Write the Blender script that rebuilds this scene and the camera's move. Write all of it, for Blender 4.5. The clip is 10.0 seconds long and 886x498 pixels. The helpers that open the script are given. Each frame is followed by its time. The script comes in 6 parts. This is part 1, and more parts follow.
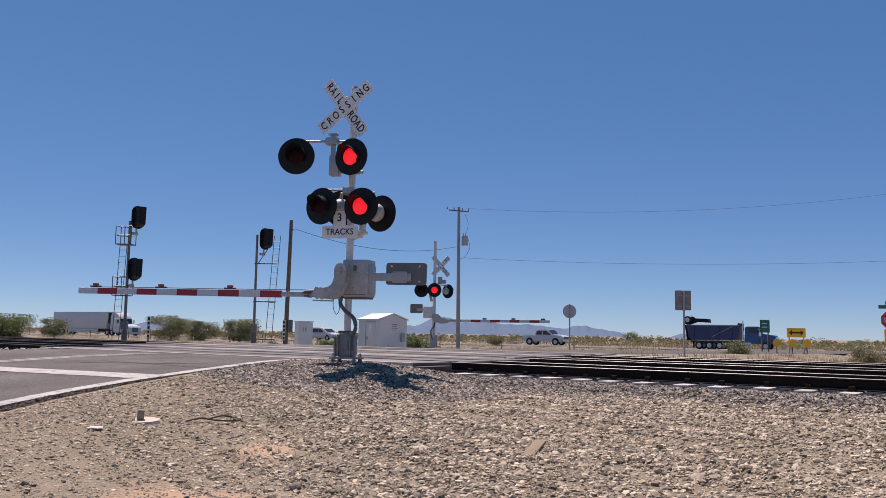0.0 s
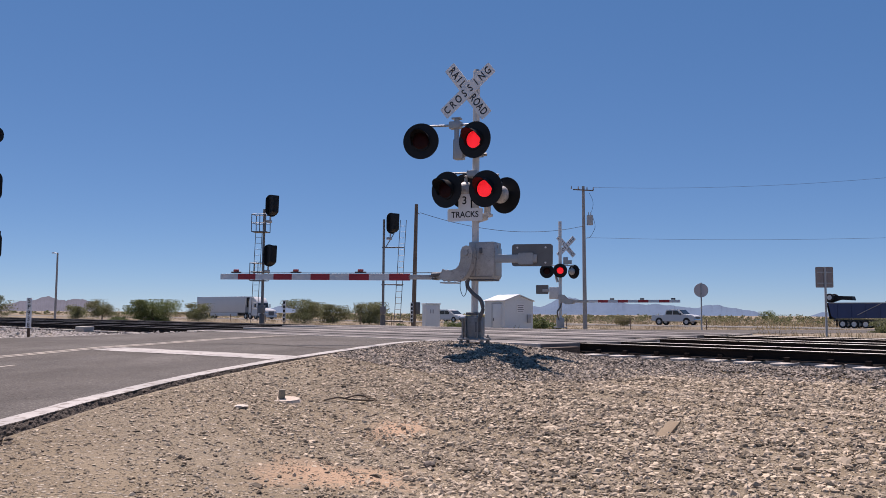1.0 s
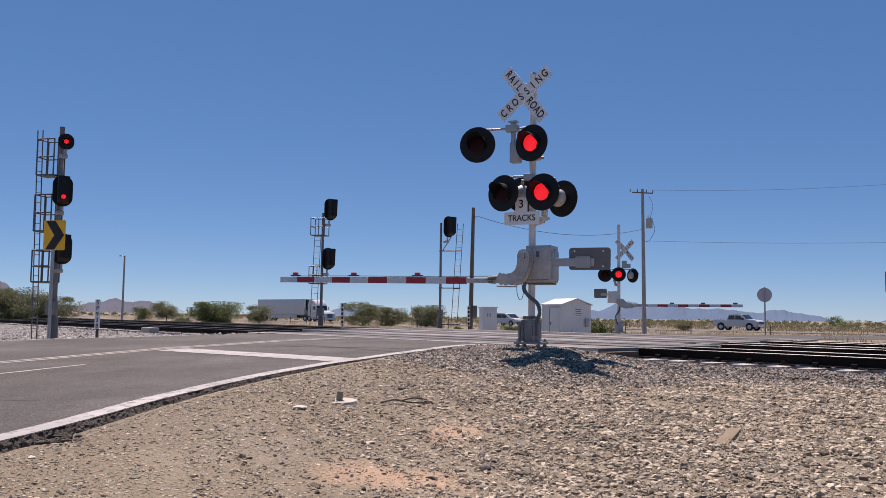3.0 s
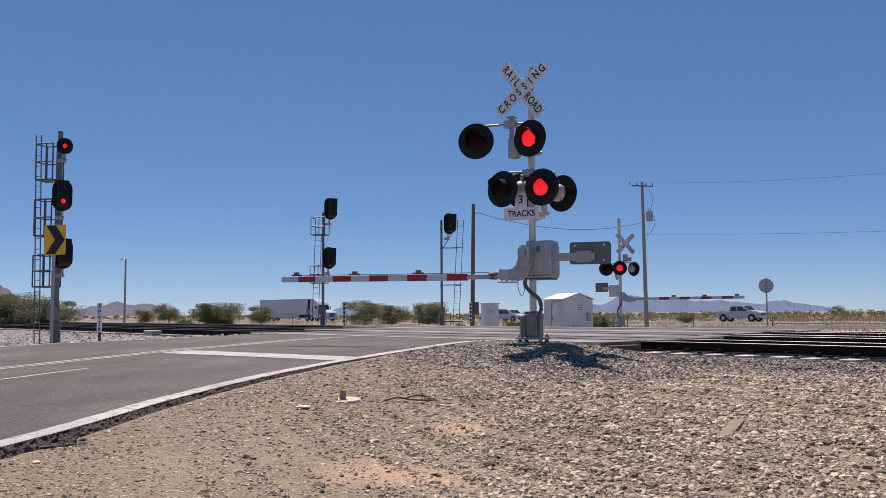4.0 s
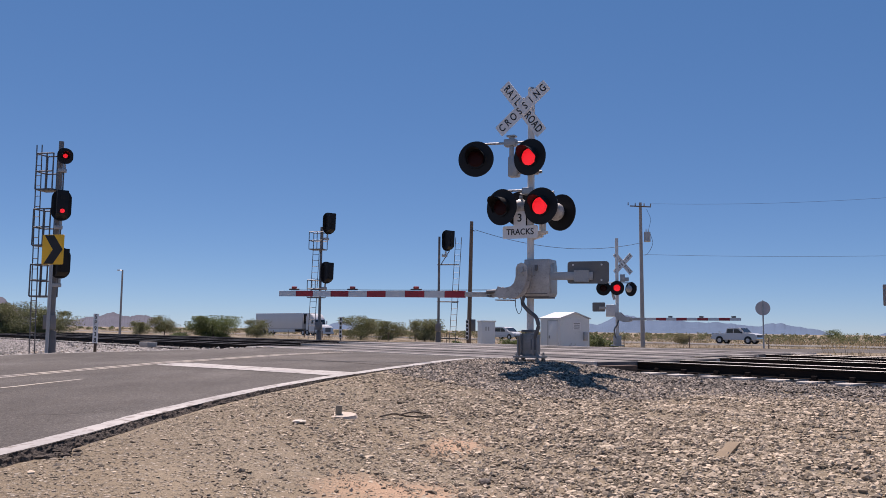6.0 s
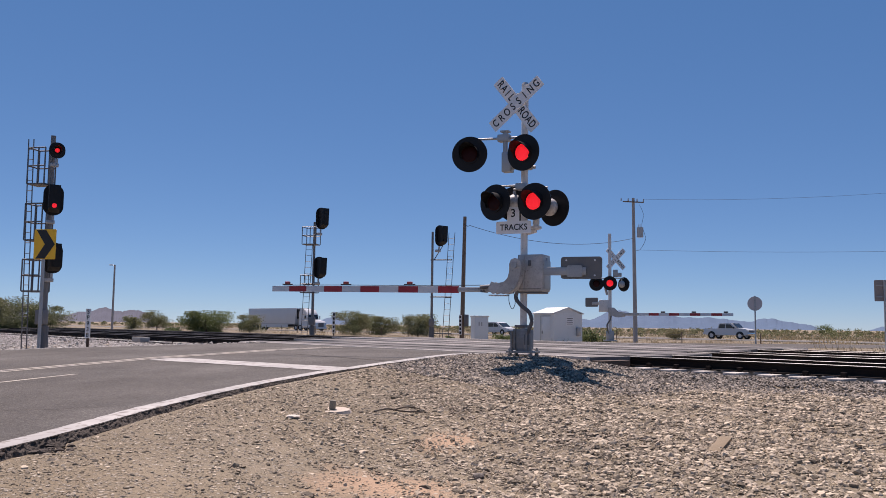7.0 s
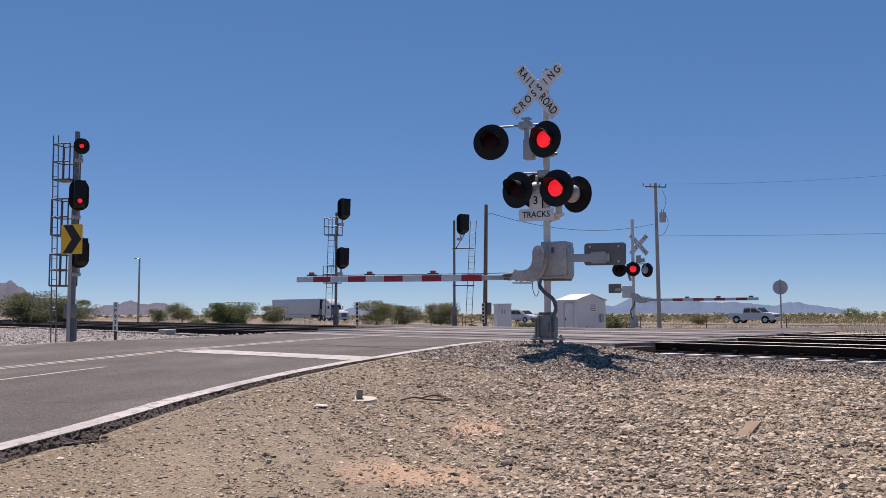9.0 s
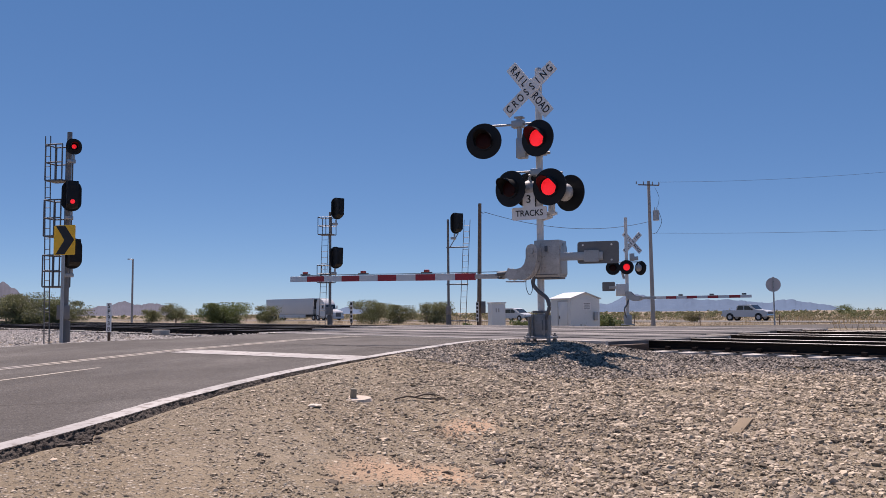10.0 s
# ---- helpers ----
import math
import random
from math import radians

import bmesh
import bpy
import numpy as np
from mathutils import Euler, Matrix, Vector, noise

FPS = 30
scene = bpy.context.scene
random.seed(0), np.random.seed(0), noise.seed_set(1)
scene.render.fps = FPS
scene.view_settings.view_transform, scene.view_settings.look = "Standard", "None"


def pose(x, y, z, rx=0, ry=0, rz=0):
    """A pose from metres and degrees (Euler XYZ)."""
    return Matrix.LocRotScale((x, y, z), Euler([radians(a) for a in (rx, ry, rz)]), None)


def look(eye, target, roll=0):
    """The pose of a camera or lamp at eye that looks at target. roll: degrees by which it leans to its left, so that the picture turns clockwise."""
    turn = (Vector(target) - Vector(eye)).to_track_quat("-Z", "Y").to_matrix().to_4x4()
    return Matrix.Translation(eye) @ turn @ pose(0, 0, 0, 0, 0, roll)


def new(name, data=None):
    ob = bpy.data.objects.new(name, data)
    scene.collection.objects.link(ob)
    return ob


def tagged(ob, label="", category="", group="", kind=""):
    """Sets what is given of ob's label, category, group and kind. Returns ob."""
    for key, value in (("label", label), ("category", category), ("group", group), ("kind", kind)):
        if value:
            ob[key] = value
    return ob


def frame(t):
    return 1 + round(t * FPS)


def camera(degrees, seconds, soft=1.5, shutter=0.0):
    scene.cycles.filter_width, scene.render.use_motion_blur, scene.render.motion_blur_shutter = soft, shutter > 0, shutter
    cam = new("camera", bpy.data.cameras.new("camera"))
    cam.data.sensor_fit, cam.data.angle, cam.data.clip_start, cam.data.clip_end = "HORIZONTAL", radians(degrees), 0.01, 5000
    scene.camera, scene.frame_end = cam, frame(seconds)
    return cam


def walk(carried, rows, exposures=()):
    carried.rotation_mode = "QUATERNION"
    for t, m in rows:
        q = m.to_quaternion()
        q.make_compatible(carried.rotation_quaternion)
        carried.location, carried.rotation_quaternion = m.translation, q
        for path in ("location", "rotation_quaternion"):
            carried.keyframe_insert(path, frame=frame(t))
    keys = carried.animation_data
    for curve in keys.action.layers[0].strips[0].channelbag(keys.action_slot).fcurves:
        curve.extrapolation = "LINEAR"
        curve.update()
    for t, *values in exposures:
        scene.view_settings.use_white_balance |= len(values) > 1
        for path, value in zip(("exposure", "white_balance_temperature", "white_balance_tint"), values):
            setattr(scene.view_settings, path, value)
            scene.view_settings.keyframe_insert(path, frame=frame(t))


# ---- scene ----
# x right, y ahead, z up; z = 0 at the rail tops; the eye stands at the origin of the plan
EYE = 0.55
cam = camera(55.2, 10.0, soft=0.6)
# seconds, yaw to the left, pitch, roll, and the small sway of the eye in the plan
ROWS = [
    (0, -0.02, 5.70, -0.92, 0.000, 0.080),
    (0.3, 5.72, 5.21, -0.85, -0.008, 0.045),
    (0.5, 7.37, 4.62, -0.77, -0.015, 0.026),
    (1, 8.37, 4.35, -0.40, -0.020, 0.028),
    (1.5, 10.80, 4.39, -0.14, -0.010, 0.008),
    (2, 12.27, 4.51, -0.57, -0.012, 0.010),
    (2.5, 12.23, 4.61, -1.12, -0.010, 0.003),
    (4, 12.30, 4.34, 0.37, 0.001, 0.003),
    (4.5, 12.10, 4.36, 0.00, 0.000, 0.000),
    (5, 12.24, 4.76, -0.77, 0.002, 0.002),
    (5.5, 12.26, 5.47, -0.77, -0.003, -0.010),
    (7, 11.66, 5.15, -0.68, -0.015, -0.034),
    (7.5, 11.72, 4.28, -1.87, -0.015, -0.028),
    (8, 12.74, 3.08, -1.77, -0.010, -0.015),
    (8.5, 14.14, 2.71, -0.94, -0.020, -0.018),
    (9, 13.10, 4.37, 0.13, -0.040, -0.055),
    (9.5, 12.20, 4.96, -0.24, -0.025, -0.045),
    (10, 12.70, 4.30, 0.44, -0.025, -0.070),
]
walk(cam, [(t, pose(x, y, EYE) @ pose(0, 0, 0, 0, 0, yaw) @ pose(0, 0, 0, 90 + pitch) @ pose(0, 0, 0, 0, 0, -roll)) for t, yaw, pitch, roll, x, y in ROWS],
     exposures=[(0.0, 0.5, 6700, 25), (10.0, 0.5, 6700, 25)])

# ---- light: high sun behind the crossing, clear sky ----
SUN_AZ, SUN_EL = -32.0, 64.5
world = bpy.data.worlds.new("sky")
scene.world = world
world.use_nodes = True
wn = world.node_tree
sky = wn.nodes.new("ShaderNodeTexSky")
sky.sky_type, sky.sun_disc = "NISHITA", False
sky.sun_elevation, sky.sun_rotation = radians(SUN_EL), radians(SUN_AZ)
sky.altitude, sky.air_density, sky.dust_density, sky.ozone_density = 3000, 0.8, 0.0, 8.0
wn.nodes["Background"].inputs["Strength"].default_value = 0.06
# dry dusty air: the sky's own colour thinned, with an even blue haze over it
thin, haze = wn.nodes.new("ShaderNodeMix"), wn.nodes.new("ShaderNodeMix")
for nd, mode, colour in ((thin, "MULTIPLY", (0.87, 0.80, 0.62, 1)), (haze, "ADD", (0.16, 1.06, 2.82, 1))):
    nd.data_type, nd.blend_type, nd.clamp_result = "RGBA", mode, False
    nd.inputs["Factor"].default_value, nd.inputs["B"].default_value = 1.0, colour
wn.links.new(sky.outputs[0], thin.inputs["A"])
wn.links.new(thin.outputs["Result"], haze.inputs["A"])
wn.links.new(haze.outputs["Result"], wn.nodes["Background"].inputs["Color"])
sun_data = bpy.data.lights.new("sun", "SUN")
sun_data.energy, sun_data.angle, sun_data.color = 5.0, radians(0.55), (1.0, 0.95, 0.87)
sun = new("sun", sun_data)
sa, se = radians(SUN_AZ), radians(SUN_EL)
sun.matrix_world = look((100 * math.sin(sa) * math.cos(se), 100 * math.cos(sa) * math.cos(se), 100 * math.sin(se)), (0, 0, 0))


# ---- materials ----
def mat(name, base, rough=0.6, metal=0.0, var=0.15, scale=6.0, bump=0.0, fine=60.0, tint=None, spots=0.0, island=0.0, per_object=0.0, worn=0.6):
    """Principled material with colour variation at two scales, wear and relief, in object metres."""
    m = bpy.data.materials.new(name)
    m.use_nodes = True
    nt = m.node_tree
    N, L = nt.nodes, nt.links
    b = N["Principled BSDF"]
    b.inputs["Metallic"].default_value = metal
    geo = N.new("ShaderNodeNewGeometry")
    pos = geo.outputs["Position"]

    def nz(s, detail=4.0):
        n = N.new("ShaderNodeTexNoise")
        n.inputs["Scale"].default_value = s
        n.inputs["Detail"].default_value = detail
        L.new(pos, n.inputs["Vector"])
        return n.outputs["Fac"]

    def math_node(op, a, c):
        n = N.new("ShaderNodeMath")
        n.operation = op
        for k, x in enumerate((a, c)):
            if isinstance(x, (int, float)):
                n.inputs[k].default_value = x
            else:
                L.new(x, n.inputs[k])
        return n.outputs[0]

    big, small = nz(scale), nz(fine, 3.0)
    v = math_node("ADD", math_node("MULTIPLY", math_node("SUBTRACT", big, 0.5), 2.2 * var), math_node("MULTIPLY", math_node("SUBTRACT", small, 0.5), 1.6 * var))
    if island:
        v = math_node("ADD", v, math_node("MULTIPLY", math_node("SUBTRACT", geo.outputs["Random Per Island"], 0.5), island))
    if per_object:
        info = N.new("ShaderNodeObjectInfo")
        v = math_node("ADD", v, math_node("MULTIPLY", math_node("SUBTRACT", info.outputs["Random"], 0.5), per_object))
    val = math_node("ADD", v, 1.0)
    col = N.new("ShaderNodeMix")
    col.data_type = "RGBA"
    col.inputs["A"].default_value = (*base, 1)
    col.inputs["B"].default_value = (*(tint or base), 1)
    if tint:
        ramp = N.new("ShaderNodeMapRange")
        ramp.inputs[1].default_value, ramp.inputs[2].default_value = 0.42, 0.62
        L.new(nz(scale * 0.6 + 0.01, 6.0), ramp.inputs[0])
        L.new(ramp.outputs[0], col.inputs["Factor"])
    else:
        col.inputs["Factor"].default_value = 0
    hsv = N.new("ShaderNodeHueSaturation")
    L.new(col.outputs["Result"], hsv.inputs["Color"])
    L.new(val, hsv.inputs["Value"])
    out = hsv.outputs["Color"]
    if spots:
        sp = N.new("ShaderNodeMapRange")
        sp.inputs[1].default_value, sp.inputs[2].default_value, sp.inputs[4].default_value = worn, worn + 0.1, spots
        L.new(nz(scale * 3.1, 8.0), sp.inputs[0])
        mx = N.new("ShaderNodeMix")
        mx.data_type = "RGBA"
        mx.inputs["B"].default_value = (base[0] * 0.35, base[1] * 0.3, base[2] * 0.26, 1)
        L.new(sp.outputs[0], mx.inputs["Factor"])
        L.new(out, mx.inputs["A"])
        out = mx.outputs["Result"]
    L.new(out, b.inputs["Base Color"])
    L.new(math_node("ADD", math_node("MULTIPLY", math_node("SUBTRACT", small, 0.5), 0.3), rough), b.inputs["Roughness"])
    if bump:
        bp = N.new("ShaderNodeBump")
        bp.inputs["Distance"].default_value = bump
        L.new(small, bp.inputs["Height"])
        L.new(bp.outputs[0], b.inputs["Normal"])
    return m


def leafy(m, share=0.3):
    """Lets light through thin leaves and blades."""
    nt = m.node_tree
    b, out = nt.nodes["Principled BSDF"], nt.nodes["Material Output"]
    tr, mx = nt.nodes.new("ShaderNodeBsdfTranslucent"), nt.nodes.new("ShaderNodeMixShader")
    nt.links.new(b.inputs["Base Color"].links[0].from_socket, tr.inputs["Color"])
    mx.inputs[0].default_value = share
    nt.links.new(b.outputs[0], mx.inputs[1])
    nt.links.new(tr.outputs[0], mx.inputs[2])
    nt.links.new(mx.outputs[0], out.inputs["Surface"])
    return m


def glow(name, color, strength):
    m = bpy.data.materials.new(name)
    m.use_nodes = True
    b = m.node_tree.nodes["Principled BSDF"]
    b.inputs["Base Color"].default_value = (*color, 1)
    b.inputs["Emission Color"].default_value = (*color, 1)
    b.inputs["Emission Strength"].default_value = strength
    return m


# bare reddish patches: centre and half sizes
PATCHES = (((-1.75, 6.35), (0.75, 0.5)), ((-1.62, 8.2), (0.3, 0.7)))


def dirt():
    """Dry reddish dirt with pale grit: two sizes of pebble cells over broad stains."""
    m = mat("dirt", (0.209, 0.166, 0.112), 0.95, var=0.42, scale=0.6, fine=28, tint=(0.217, 0.179, 0.128))
    N, L = m.node_tree.nodes, m.node_tree.links
    b = N["Principled BSDF"]
    col = b.inputs["Base Color"].links[0].from_socket
    geo = N.new("ShaderNodeNewGeometry")
    height = None
    for scale, amount, tone in ((26.0, 0.6, (0.339, 0.295, 0.238, 1)), (70.0, 0.6, (0.209, 0.169, 0.122, 1))):
        vo = N.new("ShaderNodeTexVoronoi")
        vo.inputs["Scale"].default_value = scale
        L.new(geo.outputs["Position"], vo.inputs["Vector"])
        sep = N.new("ShaderNodeSeparateColor")
        L.new(vo.outputs["Color"], sep.inputs[0])
        edge = N.new("ShaderNodeMapRange")
        edge.inputs[1].default_value, edge.inputs[2].default_value, edge.inputs[3].default_value, edge.inputs[4].default_value = 0.25, 0.5, 1.0, 0.0
        L.new(vo.outputs["Distance"], edge.inputs[0])
        pick = N.new("ShaderNodeMath")
        pick.operation = "GREATER_THAN"
        pick.inputs[1].default_value = 1 - amount
        L.new(sep.outputs[0], pick.inputs[0])
        fac = N.new("ShaderNodeMath")
        fac.operation = "MULTIPLY"
        L.new(edge.outputs[0], fac.inputs[0])
        L.new(pick.outputs[0], fac.inputs[1])
        shade = N.new("ShaderNodeHueSaturation")
        shade.inputs["Color"].default_value = tone
        val = N.new("ShaderNodeMapRange")
        val.inputs[3].default_value, val.inputs[4].default_value = 0.45, 1.35
        L.new(sep.outputs[1], val.inputs[0])
        L.new(val.outputs[0], shade.inputs["Value"])
        mx = N.new("ShaderNodeMix")
        mx.data_type = "RGBA"
        L.new(fac.outputs[0], mx.inputs["Factor"])
        L.new(col, mx.inputs["A"])
        L.new(shade.outputs[0], mx.inputs["B"])
        col = mx.outputs["Result"]
        if height is None:
            height = fac.outputs[0]
    wobble = N.new("ShaderNodeTexNoise")
    wobble.inputs["Scale"].default_value, wobble.inputs["Detail"].default_value = 3.0, 6.0
    L.new(geo.outputs["Position"], wobble.inputs["Vector"])
    for (px, py), (rx, ry) in PATCHES:
        mp = N.new("ShaderNodeMapping")
        mp.vector_type = "TEXTURE"
        mp.inputs["Location"].default_value = (px, py, 0)
        mp.inputs["Scale"].default_value = (rx, ry, 1000)
        L.new(geo.outputs["Position"], mp.inputs["Vector"])
        ln = N.new("ShaderNodeVectorMath")
        ln.operation = "LENGTH"
        L.new(mp.outputs[0], ln.inputs[0])
        ad = N.new("ShaderNodeMath")
        ad.operation = "ADD"
        L.new(ln.outputs["Value"], ad.inputs[0])
        L.new(wobble.outputs["Fac"], ad.inputs[1])
        rg = N.new("ShaderNodeMapRange")
        rg.inputs[1].default_value, rg.inputs[2].default_value, rg.inputs[3].default_value, rg.inputs[4].default_value = 0.9, 1.6, 0.85, 0.0
        L.new(ad.outputs[0], rg.inputs[0])
        mx = N.new("ShaderNodeMix")
        mx.data_type = "RGBA"
        mx.inputs["B"].default_value = (0.404, 0.272, 0.180, 1)
        L.new(rg.outputs[0], mx.inputs["Factor"])
        L.new(col, mx.inputs["A"])
        col = mx.outputs["Result"]
    L.new(col, b.inputs["Base Color"])
    clods = N.new("ShaderNodeTexNoise")
    clods.inputs["Scale"].default_value, clods.inputs["Detail"].default_value, clods.inputs["Roughness"].default_value = 14.0, 9.0, 0.7
    L.new(geo.outputs["Position"], clods.inputs["Vector"])
    both = N.new("ShaderNodeMath")
    both.operation = "MULTIPLY_ADD"
    both.inputs[1].default_value = 2.2
    L.new(clods.outputs["Fac"], both.inputs[0])
    L.new(height, both.inputs[2])
    bp = N.new("ShaderNodeBump")
    bp.inputs["Distance"].default_value = 0.011
    L.new(both.outputs[0], bp.inputs["Height"])
    L.new(bp.outputs[0], b.inputs["Normal"])
    return m


M_GROUND = dirt()
M_ASPHALT = mat("asphalt", (0.081, 0.073, 0.065), 0.85, var=0.36, scale=0.7, bump=0.01, fine=90, tint=(0.107, 0.098, 0.089), spots=0.22)


def speckle(m, scale, amount, low, high):
    """Chips of aggregate in the surface: a share of small cells lighter or darker than the rest."""
    N, L = m.node_tree.nodes, m.node_tree.links
    b = N["Principled BSDF"]
    col = b.inputs["Base Color"].links[0].from_socket
    geo, vo, sep = N.new("ShaderNodeNewGeometry"), N.new("ShaderNodeTexVoronoi"), N.new("ShaderNodeSeparateColor")
    vo.inputs["Scale"].default_value = scale
    L.new(geo.outputs["Position"], vo.inputs["Vector"])
    L.new(vo.outputs["Color"], sep.inputs[0])
    pick, val, mul, hsv = N.new("ShaderNodeMath"), N.new("ShaderNodeMapRange"), N.new("ShaderNodeMix"), N.new("ShaderNodeHueSaturation")
    pick.operation = "LESS_THAN"
    pick.inputs[1].default_value = amount
    L.new(sep.outputs[0], pick.inputs[0])
    val.inputs[3].default_value, val.inputs[4].default_value = low, high
    L.new(sep.outputs[1], val.inputs[0])
    L.new(val.outputs[0], hsv.inputs["Value"])
    L.new(col, hsv.inputs["Color"])
    mul.data_type = "RGBA"
    L.new(pick.outputs[0], mul.inputs["Factor"])
    L.new(col, mul.inputs["A"])
    L.new(hsv.outputs["Color"], mul.inputs["B"])
    L.new(mul.outputs["Result"], b.inputs["Base Color"])


speckle(M_ASPHALT, 60.0, 0.55, 0.6, 1.55)
for dusty in (M_GROUND, M_ASPHALT):
    dusty.node_tree.nodes["Principled BSDF"].inputs["Specular IOR Level"].default_value = 0.15
M_BLEACHED = mat("bleached_asphalt", (0.130, 0.121, 0.108), 0.9, var=0.3, scale=0.3, fine=20, tint=(0.105, 0.096, 0.087))
M_EDGE = mat("broken_asphalt", (0.070, 0.054, 0.042), 0.95, var=0.5, scale=3, bump=0.02, fine=60)
M_WHITE_LINE = mat("road_paint_white", (0.365, 0.344, 0.319), 0.85, var=0.25, scale=3.0, fine=40, tint=(0.298, 0.282, 0.265), spots=0.75, worn=0.55)
M_YELLOW_LINE = mat("road_paint_worn", (0.326, 0.289, 0.237), 0.85, var=0.25, scale=2.0, fine=50, tint=(0.252, 0.229, 0.207), spots=0.5, worn=0.55)
M_STONE = mat("gravel", (0.330, 0.270, 0.201), 0.9, var=0.2, scale=0.7, fine=90, bump=0.002, island=1.45)
M_STONE_FINE = mat("grit", (0.310, 0.255, 0.184), 0.95, var=0.16, scale=0.7, fine=90, island=0.7)
M_COUNTER = mat("dull_steel_plate", (0.15, 0.148, 0.145), 0.55, 0.2, var=0.15, scale=4, fine=40, spots=0.2)
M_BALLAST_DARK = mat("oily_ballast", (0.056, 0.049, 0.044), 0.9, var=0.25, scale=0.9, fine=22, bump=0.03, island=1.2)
M_BALLAST = mat("ballast", (0.194, 0.167, 0.140), 0.9, var=0.14, scale=0.7, fine=90, bump=0.002, island=1.7)
M_BALLAST_PALE = mat("ballast_pale", (0.340, 0.311, 0.281), 0.9, var=0.12, scale=0.7, fine=90, bump=0.002, island=0.8)
M_RAIL = mat("rail_rust", (0.017, 0.012, 0.010), 0.85, 0.0, var=0.25, scale=3, fine=80)
M_RAIL.node_tree.nodes["Principled BSDF"].inputs["Specular IOR Level"].default_value = 0.15
M_RAILTOP = mat("rail_polished", (0.150, 0.142, 0.135), 0.5, 0.85, var=0.05, scale=2)
M_TIE = mat("concrete_tie", (0.426, 0.391, 0.355), 0.9, var=0.15, scale=3, fine=50, bump=0.003, per_object=0.35, spots=0.4)
M_TYRE = mat("tyre_rubber", (0.02, 0.02, 0.02), 0.85)
M_PANEL = mat("crossing_concrete", (0.159, 0.146, 0.137), 0.85, var=0.4, scale=0.8, fine=60, bump=0.003, tint=(0.095, 0.089, 0.086), per_object=0.4)
for dusty in (M_PANEL, M_BALLAST, M_BALLAST_DARK, M_STONE, M_STONE_FINE, M_TIE):
    dusty.node_tree.nodes["Principled BSDF"].inputs["Specular IOR Level"].default_value = 0.2
M_TIMBER = mat("old_timber", (0.089, 0.059, 0.041), 0.9, var=0.3, scale=2, fine=40, bump=0.004)
M_GALV = mat("galvanised_steel", (0.38, 0.375, 0.37), 0.45, 0.45, var=0.18, scale=3, fine=40, spots=0.25)
M_ALUM = mat("aluminium_paint", (0.462, 0.440, 0.418), 0.5, 0.2, var=0.26, scale=5, fine=40, tint=(0.363, 0.341, 0.319), spots=0.5)
M_CASTING = mat("dull_casting", (0.27, 0.265, 0.26), 0.6, 0.3, var=0.25, scale=6, fine=40, tint=(0.2, 0.19, 0.18), spots=0.4)
M_MASTPAINT = mat("pale_mast_paint", (0.62, 0.60, 0.575), 0.5, 0.1, var=0.14, scale=4, fine=40, spots=0.35)
M_DARKSTEEL = mat("dark_steel", (0.13, 0.13, 0.135), 0.55, 0.5, var=0.15, scale=3, fine=40)
M_BLACK = mat("matt_black", (0.011, 0.011, 0.012), 0.6, var=0.2, scale=6, fine=60)
M_BLACK.node_tree.nodes["Principled BSDF"].inputs["Specular IOR Level"].default_value = 0.28
M_SIGNALMAST = mat("signal_mast_steel", (0.2, 0.19, 0.185), 0.6, 0.4, var=0.15, scale=3, fine=40, spots=0.3)
M_LENS = mat("dark_red_lens", (0.02, 0.002, 0.002), 0.5, var=0.1, scale=30, fine=200)
M_LENS.node_tree.nodes["Principled BSDF"].inputs["Specular IOR Level"].default_value = 0.15
M_REDLAMP = glow("lit_red_lens", (1.0, 0.022, 0.03), 0.68)
M_SIGNWHITE = mat("sign_white", (0.74, 0.73, 0.72), 0.5, var=0.06, scale=3, fine=30, spots=0.12)
M_SIGNBLACK = mat("sign_black", (0.015, 0.015, 0.016), 0.6)
M_SIGNBACK = mat("sign_back_grey", (0.52, 0.47, 0.46), 0.6, 0.0, var=0.1, scale=3)
M_SIGNBACK_OLD = mat("sign_back_weathered", (0.27, 0.23, 0.215), 0.7, 0.0, var=0.2, scale=3, spots=0.3)
M_YELLOW = mat("sign_amber", (0.95, 0.5, 0.02), 0.5, var=0.06, scale=3)
M_GREEN = mat("sign_green", (0.02, 0.16, 0.11), 0.5, var=0.06, scale=3)
M_REDSIGN = mat("sign_red", (0.48, 0.03, 0.03), 0.5, var=0.08, scale=3)
M_ARMRED = mat("arm_red", (0.36, 0.025, 0.035), 0.5, var=0.1, scale=4)
M_ARMWHITE = mat("arm_white", (0.62, 0.62, 0.63), 0.5, var=0.08, scale=4, spots=0.15)
M_ORANGELAMP = mat("arm_lamp_red", (0.45, 0.06, 0.045), 0.3, var=0.05)
# lit lenses glow through a field of small dots
dots = M_REDLAMP.node_tree.nodes.new("ShaderNodeTexVoronoi")
dots.inputs["Scale"].default_value = 62
dot_geo = M_REDLAMP.node_tree.nodes.new("ShaderNodeNewGeometry")
dot_range = M_REDLAMP.node_tree.nodes.new("ShaderNodeMapRange")
dot_range.inputs[1].default_value, dot_range.inputs[2].default_value, dot_range.inputs[3].default_value, dot_range.inputs[4].default_value = 0.1, 0.6, 0.95, 0.34
M_REDLAMP.node_tree.links.new(dot_geo.outputs["Position"], dots.inputs["Vector"])
M_REDLAMP.node_tree.links.new(dots.outputs["Distance"], dot_range.inputs[0])
M_REDLAMP.node_tree.links.new(dot_range.outputs[0], M_REDLAMP.node_tree.nodes["Principled BSDF"].inputs["Emission Strength"])
M_WOODPOLE = mat("wood_pole", (0.16, 0.115, 0.085), 0.9, var=0.25, scale=2, fine=30, bump=0.004)
